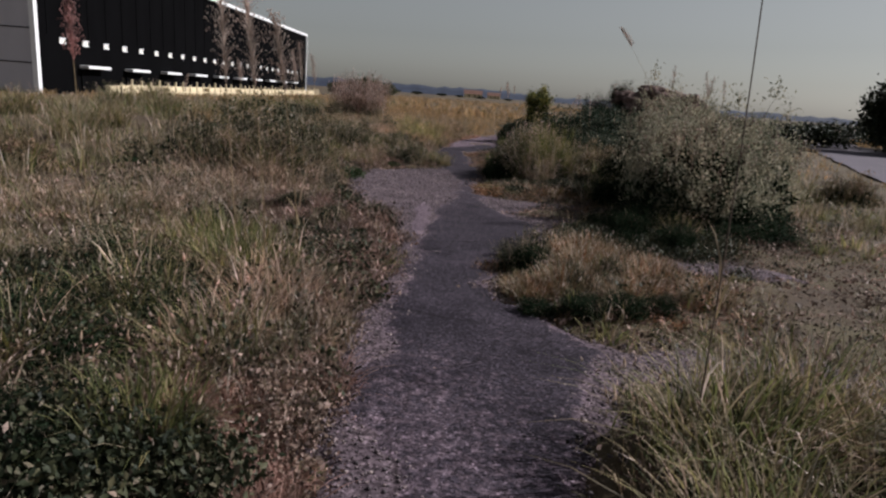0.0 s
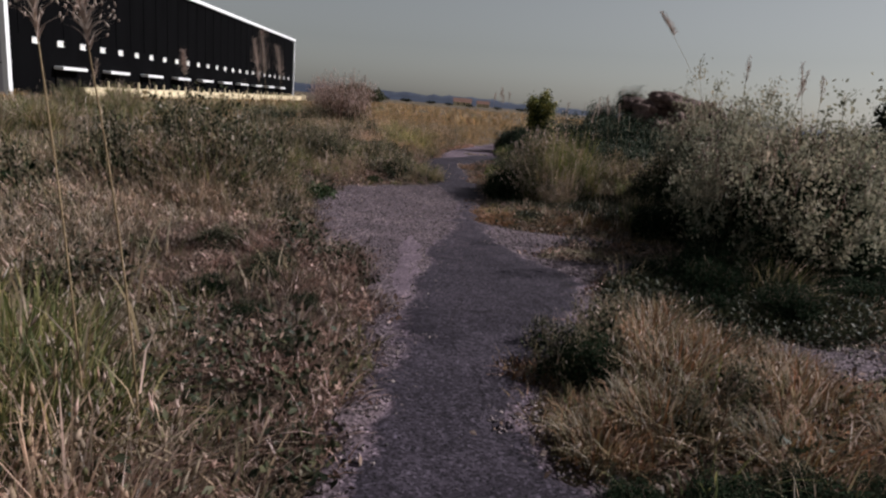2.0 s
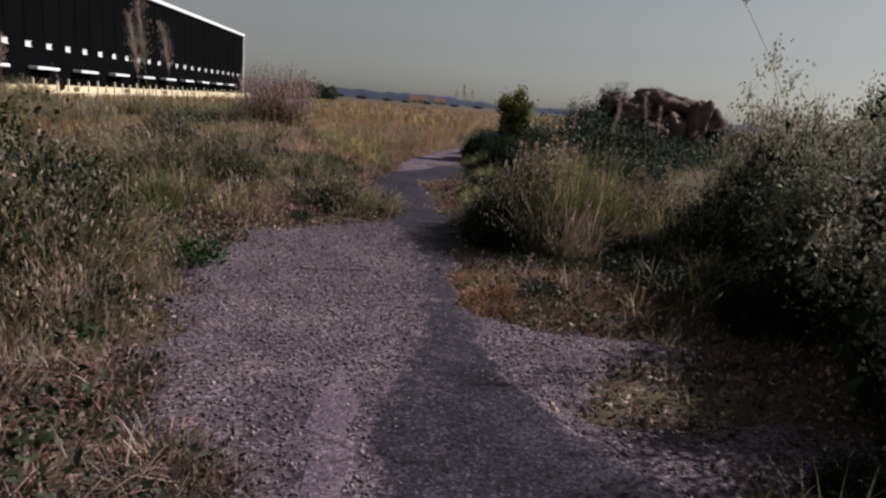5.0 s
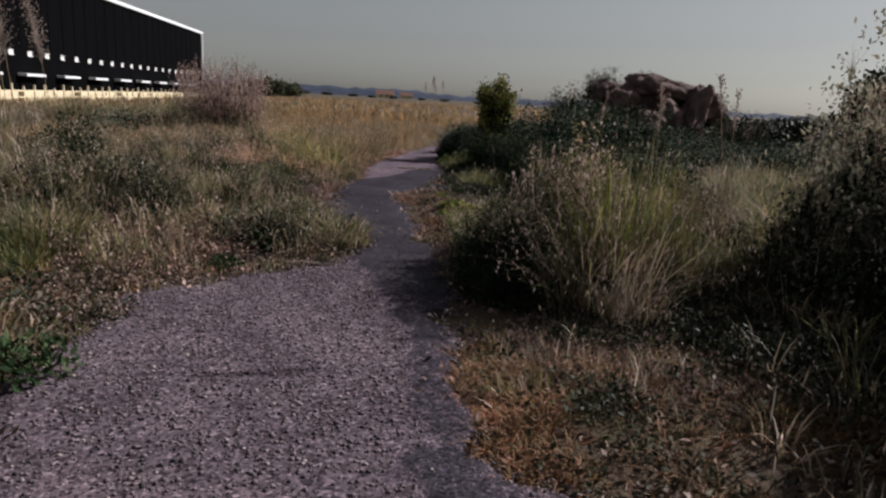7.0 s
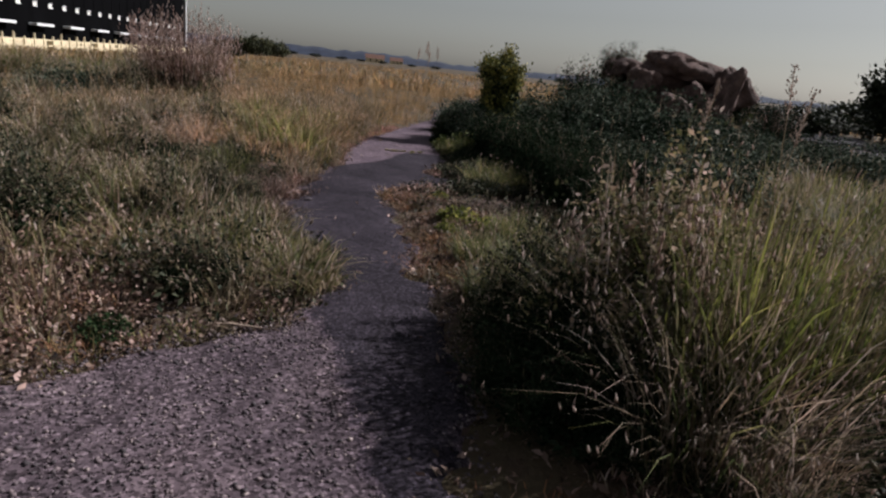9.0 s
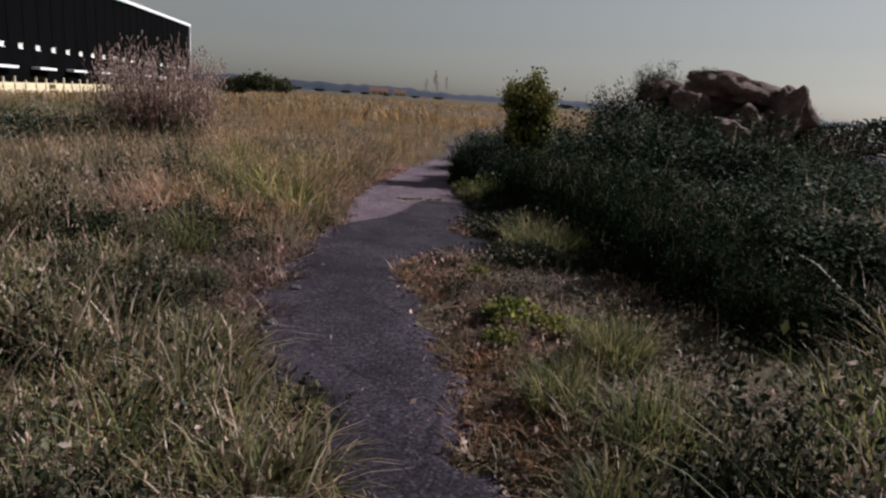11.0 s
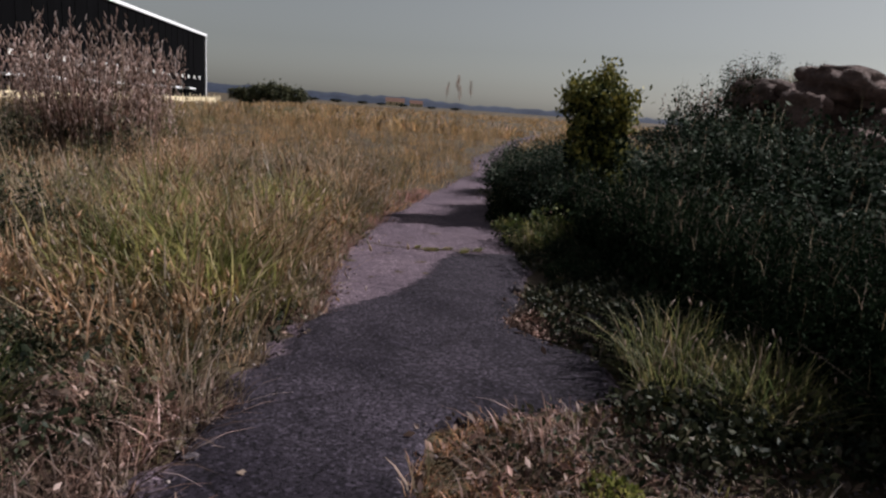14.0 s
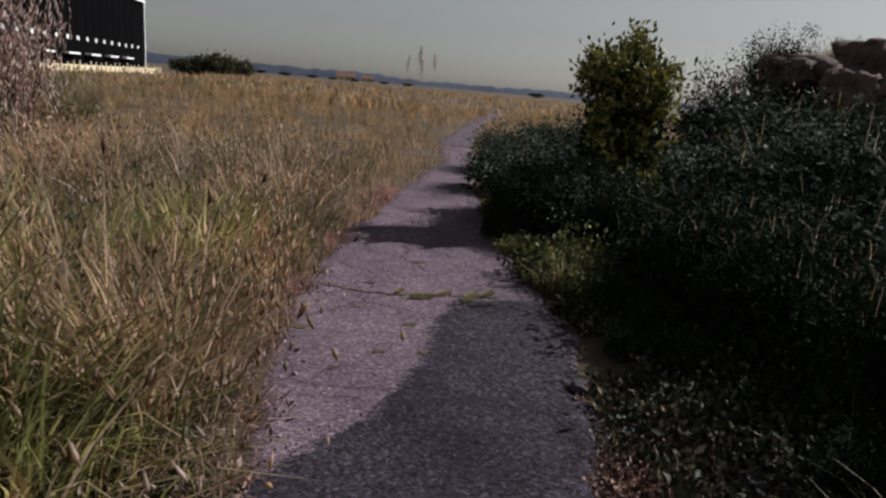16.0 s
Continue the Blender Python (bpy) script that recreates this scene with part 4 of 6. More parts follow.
for x, y, s in ((2.0, 2.9, 1.0), (1.3, 1.7, 0.9), (2.5, 2.2, 1.1), (-2.2, 2.9, 0.9), (-1.2, 3.1, 0.75), (-2.4, 4.6, 0.85), (-1.7, 4.5, 0.8), (-3.2, 3.8, 1.0), (-3.4, 6.4, 0.9), (-3.0, 10.4, 1.5), (-3.6, 10.9, 1.6), (-2.6, 11.1, 1.2), (-3.3, 15.3, 1.25), (-2.6, 15.8, 1.0), (-4.1, 16.2, 1.4), (-3.0, 18.6, 1.1), (-2.0, 19.9, 1.0), (-2.6, 21.5, 1.15), (-3.9, 20.7, 1.3), (-1.9, 23.4, 1.0), (4.3, 14.6, 1.2), (5.2, 16.3, 1.3), (3.4, 15.6, 1.1), (6.4, 14.9, 1.2), (3.0, 8.0, 0.7), (5.9, 18.2, 1.2)):
    copy_thing(t_d, spot(x, y, s, x * 3 + y))
# the big tussock by the narrow part of the path
big = place(tussock(105, 0.8, 1.25, 520, BOTH, "waist-high mixed green and straw grass clump leaning over the path", heads=0.5, lean=(0.05, 1.2), shares=(0.65, 0.35), width=(0.005, 0.011)), 1.75, 13.5, 1.0)
copy_thing(big, spot(2.0, 13.8, 0.7, 2.0))
fountain = place(tussock(107, 0.5, 0.95, 560, ((PALESTRAW, "dry_leafage"), (GREEN, "green_leafage")), "drooping fountain of straw stalks beaded with seed heads", heads=0.9, lean=(0.4, 1.35), shares=(0.75, 0.25), width=(0.005, 0.01)), 1.58, 12.72)
copy_thing(fountain, spot(1.82, 12.8, 1.0, 2.0))
copy_thing(fountain, spot(1.75, 12.45, 0.6, 1.0))


shoots = place(tussock(106, 0.42, 1.25, 300, ((LIME, "green_leafage"), (GREEN, "green_growth"), (STRAW, "dry_leafage")), "upright bright green shoots inside a straw thicket", heads=0.3, lean=(0.0, 0.75), width=(0.008, 0.016), shares=(0.5, 0.2, 0.3)), 1.8, 13.05)
copy_thing(shoots, spot(2.05, 13.25, 1.05, 2))
copy_thing(shoots, spot(1.6, 12.9, 0.85, 3))
copy_thing(shoots, spot(1.98, 12.9, 0.9, 5))
copy_thing(shoots, spot(1.75, 12.75, 0.6, 6))
copy_thing(shoots, spot(2.2, 12.9, 0.8, 7))
for x, y, s in ((-8.5, 14, 1.4), (-10, 18, 1.6), (-9, 23, 1.5), (-12, 26, 1.8), (-14, 20, 1.7), (-11, 33, 1.8), (-16, 30, 2.0), (-7.5, 29, 1.5), (-18, 38, 2.2), (-9, 40, 1.7), (-5.5, 33, 1.4), (-7, 7.5, 1.2)):
    copy_thing(t_d, spot(x, y, s, x * 2 + y))


# ---- broad-leaved weeds ----
def weed(seed, r, h, n, mat, label):
    rng = np.random.default_rng(seed)
    e = empty("leafy_weed", 0, 0, 0, label, "weed")
    a, q = rng.uniform(0, 6.283, n), np.sqrt(rng.uniform(0, 1, n)) * r
    p = np.column_stack([np.cos(a) * q, np.sin(a) * q, h * rng.uniform(0.1, 1, n) * (1 - 0.5 * (q / r) ** 2)])
    v, f = leaves(p, rng.uniform(0.03, 0.075, n), rng, 0.7)
    tri_mesh("foliage", v, f, mat, e, kind="stuff")
    k = 14
    tips = p[rng.integers(0, n, k)]
    lines = [np.array([[t[0] * 0.2, t[1] * 0.2, -0.02], t * [0.6, 0.6, 0.5], t]) for t in tips]
    sv, sf = tubes(lines, [np.array([0.005, 0.004, 0.002])] * k, 3)
    tri_mesh("stem", sv, sf, GREEN, e)
    return e


w_a = place(weed(111, 0.22, 0.13, 420, LIME, "bright yellow-green leafy weed on the gravel edge"), 1.05, 16.85)
copy_thing(w_a, spot(1.35, 16.55, 0.8, 1))
copy_thing(w_a, spot(0.9, 16.45, 0.6, 2))
copy_thing(w_a, spot(1.0, 18.1, 0.5, 3))
w_b = place(weed(112, 0.24, 0.22, 380, mat_leaf("deep_green_leaves", ((0.0, (0.02, 0.045, 0.015)), (0.6, (0.045, 0.085, 0.03)), (1.0, (0.11, 0.15, 0.06))), 0.15, 0.85, 0.08), "dark green leafy weed beside the gravel"), -1.85, 11.6)
copy_thing(w_b, spot(-1.3, 13.75, 0.55, 1))
FRESH = mat_leaf("fresh_green_leaves", ((0.0, (0.03, 0.05, 0.015)), (0.5, (0.09, 0.125, 0.03)), (0.85, (0.19, 0.22, 0.05)), (1.0, (0.32, 0.33, 0.08))), 0.2)
w_c = place(weed(113, 0.3, 0.4, 420, FRESH, "fresh green leafy weed in front of dark bushes"), 1.75, 22.9)
for x, y, s in ((1.9, 22.45, 0.8), (1.6, 23.6, 0.5), (2.1, 23.1, 1.1), (1.95, 19.3, 0.7)):
    copy_thing(w_c, spot(x, y, s, x * 3 + y))
copy_thing(w_b, spot(-2.6, 7.6, 0.6, 2))
copy_thing(w_b, spot(-1.9, 9.6, 0.6, 4))
for x, y, s in ((0.5, 22.42, 0.16), (0.63, 22.3, 0.24), (0.8, 22.38, 0.18), (0.97, 22.3, 0.26), (1.12, 22.4, 0.2)):
    tagged(copy_thing(t_c, Matrix.Translation((x, y, 0.012)) @ Matrix.Rotation(x * 40, 4, "Z") @ Matrix.Diagonal((s * 1.2, s * 0.45, s * 0.4, 1))), label="small mossy grass tuft in a tarmac crack", group="tufts in the tarmac crack")


# ---- shrubs ----
def shrub(seed, r, h, n, mat, label, leaf=(0.025, 0.06), upright=0.4, stems=16, name="shrub", spikes=0, spike_h=0.5, dead=0.25, spike_mat=None, dead_mat=None, dead_h=(0.12, 0.4), core=0.74, clump=42, puff=0.085, skirt=0.0):
    """Branches, foliage in uneven clumps, and dead spikes where it has them."""
    rng = np.random.default_rng(seed)
    e = empty(name, 0, 0, 0, label, "shrub")
    lines, radii, tips = [], [], []
    for i in range(stems):
        a, lean_ = rng.uniform(0, 6.283), rng.uniform(0.15, 1.0)
        top = np.array([math.cos(a) * r * lean_ * 0.85, math.sin(a) * r * lean_ * 0.85, h * (1.0 - 0.5 * lean_ ** 2) * rng.uniform(0.75, 0.98)])
        foot = np.array([math.cos(a) * 0.06, math.sin(a) * 0.06, -0.04])
        mid = foot * 0.5 + top * np.array([0.4, 0.4, 0.55]) + rng.normal(0, 0.05 * r, 3)
        lines.append(np.array([foot, mid, top]))
        radii.append(np.array([0.017, 0.011, 0.003]) * (0.6 + 0.5 * h))
        tips.append(top)
        for _ in range(5):
            s = rng.uniform(0.25, 0.95)
            b = mid * (1 - s) + top * s
            t2 = b + rng.normal(0, 0.26 * r, 3) + np.array([0, 0, 0.12 * h])
            lines.append(np.array([b, (b + t2) / 2 + rng.normal(0, 0.02, 3), t2]))
            radii.append(np.array([0.006, 0.004, 0.0015]) * (0.6 + 0.4 * h))
            tips.append(t2)
    sv, sf = tubes(lines, radii, 3)
    tri_mesh("branchwork", sv, sf, BARK, e, kind="stuff")
    k = max(40, n // clump)
    u = rng.normal(0, 1, (k, 3))
    u[:, 2] = np.abs(u[:, 2]) * 0.9 - 0.12
    u /= np.linalg.norm(u, axis=1)[:, None]
    wob = 0.78 + 0.38 * vnoise(u[:, 0] * 2 + seed, u[:, 1] * 2 + u[:, 2] * 3, 1.7, seed)
    rad = rng.uniform(0.45, 1.0, k) ** 0.5 * wob
    cen = u * rad[:, None] * np.array([r, r, h])
    cen[:, 2] = np.maximum(cen[:, 2], 0.06)
    if skirt:
        low = cen[:, 2] < skirt * h
        cen[low] = cen[low] * np.array([0.8, 0.8, 1.0]) + np.outer(rng.uniform(0.3, 1, low.sum()) * skirt * h, [0, 0, 1])
    cen = np.concatenate([cen, np.array(tips)])
    which = rng.integers(0, len(cen), n)
    p = cen[which] + rng.normal(0, puff * (0.5 + 0.5 * r), (n, 3))
    p[:, 2] = np.abs(p[:, 2])
    v, f = leaves(p, rng.uniform(*leaf, n), rng, upright)
    tri_mesh("foliage", v, f, mat, e, kind="stuff")
    # Big dark leaves put the shade of the bush's inside into colour.
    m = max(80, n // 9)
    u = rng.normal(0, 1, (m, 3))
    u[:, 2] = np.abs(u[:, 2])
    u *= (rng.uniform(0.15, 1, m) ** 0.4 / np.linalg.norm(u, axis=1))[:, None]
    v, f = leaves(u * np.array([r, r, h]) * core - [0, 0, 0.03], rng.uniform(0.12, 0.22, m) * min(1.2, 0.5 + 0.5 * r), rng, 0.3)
    tri_mesh("inner_foliage", v, f, SHRUB_DARK, e, label="inner leaves coloured dark for the shade inside", kind="stuff")
    if dead:
        m = int(n * dead * 0.1)
        q = cen[rng.integers(0, len(cen), m)]
        dv, df, _ = blades(q, rng.uniform(*dead_h, m), rng.uniform(0.004, 0.008, m), rng.uniform(0, 6.283, m), rng.uniform(0, 0.9, m), rng)
        tri_mesh("dry_growth", dv, df, dead_mat or STRAW, e, kind="stuff")
    if spikes:
        a, q = rng.uniform(0, 6.283, spikes), np.sqrt(rng.uniform(0, 1, spikes)) * r * 0.8
        foot = np.column_stack([np.cos(a) * q, np.sin(a) * q, h * np.sqrt(1 - (q / r) ** 2) * 0.75])
        hh = spike_h * rng.uniform(0.5, 1.15, spikes)
        bv, bf, tip = blades(foot, hh, rng.uniform(0.006, 0.012, spikes), a, rng.uniform(0.02, 0.4, spikes), rng)
        hv = [spindles(tip + rng.normal(0, 0.012, tip.shape) - [0, 0, d], np.full(spikes, 0.07), np.full(spikes, 0.009), rng) for d in (0, 0.05, 0.1, 0.15, 0.2)]
        tri_mesh("dead_growth", *joined((bv, bf), *hv), spike_mat or DEADWEED, e, label="brittle dead flower stalks", kind="stuff")
    return e


s_grey = place(shrub(121, 1.5, 1.7, 15000, SHRUB_GREY, "large grey-green bush tangled with dead stalks", spikes=110, spike_h=0.5, dead=2.6, spike_mat=DEADWEED, leaf=(0.035, 0.075), dead_mat=GREYSTRAW, dead_h=(0.12, 0.34), core=0.84, clump=110, puff=0.1, stems=9, skirt=0.3), 4.2, 10.2, 1.0, 0, 0.93)
copy_thing(s_grey, spot(5.0, 11.6, 0.85, 2.1))
tagged(copy_thing(s_grey, spot(4.4, 12.95, 0.78, 3.3, 1.14)), label="grey-green bush behind a larger tangled bush")
tagged(copy_thing(s_grey, spot(3.5, 9.0, 0.75, 4.0, 0.9)), label="grey-green bush at the edge of a larger one")
tagged(copy_thing(s_grey, spot(4.0, 11.4, 0.64, 1.0, 0.9)), label="small grey-green bush at the edge of a larger one")
s_tan = place(shrub(122, 0.9, 0.95, 5200, SHRUB_TAN, "tan and olive bush of dry leafy stems", spikes=40, spike_h=0.4, dead=1.2, leaf=(0.035, 0.08)), 3.3, 14.8, 0.8, 0, 0.6)
for x, y, s, tz in ((3.9, 15.9, 0.8, 0.75), (5.6, 15.2, 0.9, 0.8), (6.9, 17.2, 1.0, 0.85), (4.6, 18.0, 0.9, 0.8), (7.9, 12.6, 0.9, 0.8), (-4.6, 12.4, 0.9, 0.9), (-5.6, 17.5, 1.0, 0.8), (-3.4, 12.6, 0.6, 0.7), (-6.6, 9.4, 0.9, 0.8)):
    copy_thing(s_tan, spot(x, y, s, x * 3 + y, tz))
ROSE = mat_leaf("rosy_tan_plume_hairs", ((0.0, (0.3, 0.2, 0.13)), (0.6, (0.55, 0.41, 0.28)), (1.0, (0.78, 0.66, 0.5))), 0.35, 0.7, 0.1, 0.4)
THICKET = mat_leaf("withered_thicket_leaves", ((0.0, (0.04, 0.046, 0.02)), (0.35, (0.13, 0.14, 0.05)), (0.6, (0.3, 0.27, 0.11)), (0.85, (0.54, 0.42, 0.25)), (1.0, (0.85, 0.74, 0.55))), 0.35, 0.75, 0.1)
s_brush = place(shrub(126, 0.8, 1.25, 8000, THICKET, "rounded thicket of withered stems with fluffy seed heads", leaf=(0.025, 0.065), spikes=45, spike_h=0.42, dead=0.6, dead_h=(0.15, 0.4), spike_mat=ROSE, core=0.7, clump=70), 1.68, 13.5, 0.88)
for x, y, s, tz in ((2.0, 13.8, 0.75, 0.8), (1.6, 13.1, 0.5, 0.65), (2.25, 13.3, 0.4, 0.5)):
    copy_thing(s_brush, spot(x, y, s, x * 3 + y, tz))
for x, y, s, tz in ((-2.3, 21.2, 0.6, 0.5), (-1.9, 22.3, 0.55, 0.5), (-3.1, 10.7, 0.8, 0.75), (-3.7, 10.4, 0.7, 0.7), (-3.5, 15.7, 0.8, 0.6), (-2.5, 16.3, 0.6, 0.4), (-4.3, 15.0, 0.8, 0.6)):
    tagged(copy_thing(s_brush, spot(x, y, s, x * 3, tz)), label="rounded clump of withered weeds in the dry grass")
s_dark = place(shrub(123, 1.0, 1.15, 5600, SHRUB_DARK, "dense evergreen bush in leaves darkened for shade", dead=0.2, leaf=(0.035, 0.08), skirt=0.5, core=0.84), 2.75, 22.0, 0.85, 0, 0.7)
DARK = ((3.1, 20.4, 0.9, 1.0), (3.1, 23.2, 0.85, 0.95), (2.55, 24.2, 0.75, 0.75), (2.5, 25.3, 0.8, 0.85), (3.5, 25.9, 0.95, 1.0), (4.0, 21.6, 1.05, 1.1), (4.3, 23.5, 1.1, 1.6), (4.9, 22.9, 1.0, 1.75), (5.1, 24.4, 0.9, 1.6), (4.7, 25.3, 1.1, 1.15),
        (3.3, 18.9, 0.85, 0.95), (4.5, 19.7, 1.0, 1.0), (5.4, 21.9, 1.1, 1.65), (5.8, 24.1, 1.1, 1.5), (6.6, 20.6, 1.1, 1.0), (7.6, 24.7, 1.0, 1.2), (8.7, 21.4, 1.1, 1.05),
        (9.0, 23.8, 1.1, 1.0), (10.6, 22.6, 1.1, 1.0), (10.9, 24.9, 1.0, 0.95), (3.1, 17.7, 0.75, 1.0), (3.4, 16.3, 0.55, 0.7), (2.9, 24.5, 0.55, 0.75), (3.9, 17.3, 0.8, 1.0),
        (2.75, 16.5, 0.48, 0.75), (2.65, 17.1, 0.5, 0.9), (2.6, 17.8, 0.52, 1.0), (2.65, 18.5, 0.56, 1.1), (2.6, 19.2, 0.56, 1.15), (2.5, 19.9, 0.55, 1.15), (2.5, 20.6, 0.58, 1.2), (2.45, 21.3, 0.56, 1.2), (2.5, 22.0, 0.56, 1.15), (2.6, 22.7, 0.56, 1.1), (2.55, 23.4, 0.55, 1.05), (2.35, 24.1, 0.5, 0.85), (2.15, 24.8, 0.45, 0.7), (3.2, 21.8, 0.8, 1.2), (3.3, 19.8, 0.8, 1.2),
        (5.9, 26.4, 1.0, 1.2), (8.3, 25.3, 0.7, 0.9), (6.9, 25.7, 0.9, 1.05))
s_far = place(shrub(127, 1.0, 1.15, 6200, SHRUB_FAR, "dense evergreen bush in leaves darkened for shade in a thicket", dead=0.15, leaf=(0.035, 0.085), skirt=0.45, core=0.84), 7.1, 22.7, 1.15, 0, 0.85)
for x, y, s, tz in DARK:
    # Path-side bushes get the darker leaf copy for their shaded faces.
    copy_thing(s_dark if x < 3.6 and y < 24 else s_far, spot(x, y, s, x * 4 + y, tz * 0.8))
# Dark sprigs blacken the shaded ground between bushes and tarmac.
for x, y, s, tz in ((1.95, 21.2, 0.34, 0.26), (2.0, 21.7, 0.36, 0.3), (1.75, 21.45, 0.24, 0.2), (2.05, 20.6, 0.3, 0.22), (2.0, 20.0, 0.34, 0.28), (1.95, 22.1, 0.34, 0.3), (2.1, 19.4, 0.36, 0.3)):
    tagged(copy_thing(s_dark, spot(x, y, s, x * 7 + y, tz)), label="dark evergreen sprig standing in for shade under a bush")
for x, y, s, tz in ((2.6, 27.3, 0.7, 0.7), (3.3, 29.5, 0.8, 0.75), (4.5, 28.4, 0.9, 1.0), (4.6, 31.5, 0.8, 0.8)):
    tagged(copy_thing(s_far, spot(x, y, s, x * 4 + y, tz)), label="dark evergreen bush beside the narrow footpath")
# Added dark bushes stand where the grey bushes throw their shade.
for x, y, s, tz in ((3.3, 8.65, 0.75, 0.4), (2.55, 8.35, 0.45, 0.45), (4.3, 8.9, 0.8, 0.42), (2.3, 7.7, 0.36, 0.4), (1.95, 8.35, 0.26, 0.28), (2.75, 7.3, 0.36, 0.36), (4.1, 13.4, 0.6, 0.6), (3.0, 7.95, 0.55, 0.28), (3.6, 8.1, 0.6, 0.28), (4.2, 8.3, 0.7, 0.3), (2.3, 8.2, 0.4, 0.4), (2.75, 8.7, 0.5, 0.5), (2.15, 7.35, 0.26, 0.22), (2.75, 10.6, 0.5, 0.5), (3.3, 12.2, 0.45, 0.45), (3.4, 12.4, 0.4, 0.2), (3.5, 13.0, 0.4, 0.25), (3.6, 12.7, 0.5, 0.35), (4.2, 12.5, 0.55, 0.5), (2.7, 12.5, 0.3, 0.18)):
    tagged(copy_thing(s_dark, spot(x, y, s, x * 4 + y, tz)), label="low bush, dark in place of shade, under a grey bush")
# Near-black undergrowth colours in the shaded lower side of the thicket.
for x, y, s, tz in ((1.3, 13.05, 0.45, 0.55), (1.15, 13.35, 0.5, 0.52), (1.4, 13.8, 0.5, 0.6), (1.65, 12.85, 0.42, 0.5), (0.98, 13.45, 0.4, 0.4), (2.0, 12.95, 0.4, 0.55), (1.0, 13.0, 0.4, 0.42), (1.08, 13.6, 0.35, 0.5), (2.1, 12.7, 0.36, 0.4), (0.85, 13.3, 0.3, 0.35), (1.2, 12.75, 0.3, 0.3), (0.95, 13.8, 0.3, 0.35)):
    tagged(copy_thing(s_dark, spot(x, y, s, x * 4 + y, tz)), label="dark undergrowth giving the straw thicket a shaded foot")
s_mound = shrub(124, 0.75, 0.85, 5000, SHRUB_DARK, "dark leafy bush crowning the rocky mound", spikes=30, spike_h=0.45)
place(s_mound, 5.75, 26.9, 1.15, 1, 1.2)
for x, y, s in ((6.7, 27.5, 0.7), (9.9, 27.0, 0.8), (8.3, 28.0, 0.5), (10.7, 26.4, 1.0), (9.3, 25.7, 0.7), (7.2, 25.6, 0.8)):
    copy_thing(s_mound, spot(x, y, s, x))

# ---- leafy weed clumps that break up the dry grass ----
WEEDMIX = mat_leaf("mixed_weed_leaves", ((0.0, (0.014, 0.022, 0.01)), (0.4, (0.045, 0.058, 0.026)), (0.7, (0.12, 0.125, 0.06)), (0.9, (0.27, 0.245, 0.15)), (1.0, (0.5, 0.44, 0.31))), 0.2, 0.75, 0.1)
s_weed = place(shrub(128, 0.5, 0.5, 1100, WEEDMIX, "leafy grey-green weed clump among dry grass", leaf=(0.025, 0.06), stems=8, dead=1.3, dead_h=(0.1, 0.35), name="weed_clump"), -0.95, 14.45, 0.7)
for x, y, s, tz in ((0.75, 5.9, 0.65, 0.75), (1.0, 6.2, 0.75, 0.9), (0.7, 6.4, 0.5, 0.5), (1.45, 4.75, 0.4, 0.4), (1.6, 5.65, 0.6, 0.65), (1.3, 6.85, 0.55, 0.6), (2.0, 6.4, 0.5, 0.6), (1.2, 5.25, 0.4, 0.6), (-2.6, 10.3, 1.3, 1.5), (-2.45, 11.0, 1.1, 1.3), (-3.3, 10.6, 1.4, 1.7), (-3.9, 10.1, 1.4, 1.5), (-3.4, 11.6, 1.3, 1.5), (-4.4, 10.9, 1.5, 1.6), (-3.2, 10.0, 1.2, 1.3), (-2.9, 11.2, 1.2, 1.5), (-3.8, 11.3, 1.4, 1.5), (-2.7, 15.6, 1.1, 1.1), (-3.3, 14.9, 1.2, 1.1), (-3.0, 16.3, 1.0, 1.0), (-1.9, 18.0, 0.8, 0.7), (-1.15, 17.1, 0.6, 0.4), (-1.6, 17.5, 0.7, 0.45), (-1.2, 18.0, 0.5, 0.35), (-1.9, 16.9, 0.7, 0.5), (-1.0, 18.6, 0.5, 0.35), (-2.6, 18.2, 1.1, 1.1), (-2.9, 20.2, 1.1, 1.1), (-2.1, 20.3, 0.9, 0.9), (-1.85, 20.9, 0.7, 0.7), (-2.5, 19.9, 0.9, 0.8), (-3.6, 18.9, 1.1, 1.0), (-4.4, 17.4, 1.2, 1.1), (-1.3, 16.6, 0.8, 0.8), (-1.6, 15.6, 0.9, 0.9), (-4.2, 13.6, 1.2, 1.1), (-5.2, 11.6, 1.3, 1.2), (-4.6, 9.2, 1.2, 1.1), (-3.5, 8.1, 1.0, 0.8), (-2.6, 6.6, 0.8, 0.6), (-3.0, 5.2, 1.0, 0.9), (-2.0, 3.7, 0.8, 0.7), (-1.75, 3.15, 0.6, 0.6), (-2.2, 2.9, 0.7, 0.6), (-1.6, 4.1, 0.6, 0.55), (-1.0, 2.35, 0.45, 0.4), (-1.35, 2.2, 0.5, 0.45), (-2.9, 2.9, 0.9, 0.8), (-1.6, 2.6, 0.7, 0.6), (-0.95, 3.9, 0.5, 0.4), (1.9, 3.2, 0.7, 0.6), (-4.6, 24.4, 1.5, 1.6), (-3.3, 24.9, 1.4, 1.5), (-5.0, 25.2, 1.6, 1.6), (-2.9, 23.2, 1.0, 1.0), (1.2, 14.0, 0.7, 0.8), (3.2, 13.0, 0.9, 1.0), (3.6, 14.2, 1.0, 1.1), (4.6, 13.2, 1.0, 1.0), (4.9, 17.1, 1.0, 1.0)):
    copy_thing(s_weed, spot(x, y, s, x * 5 + y * 3, tz * (1.45 if x < 0 and y > 9 else 1)))
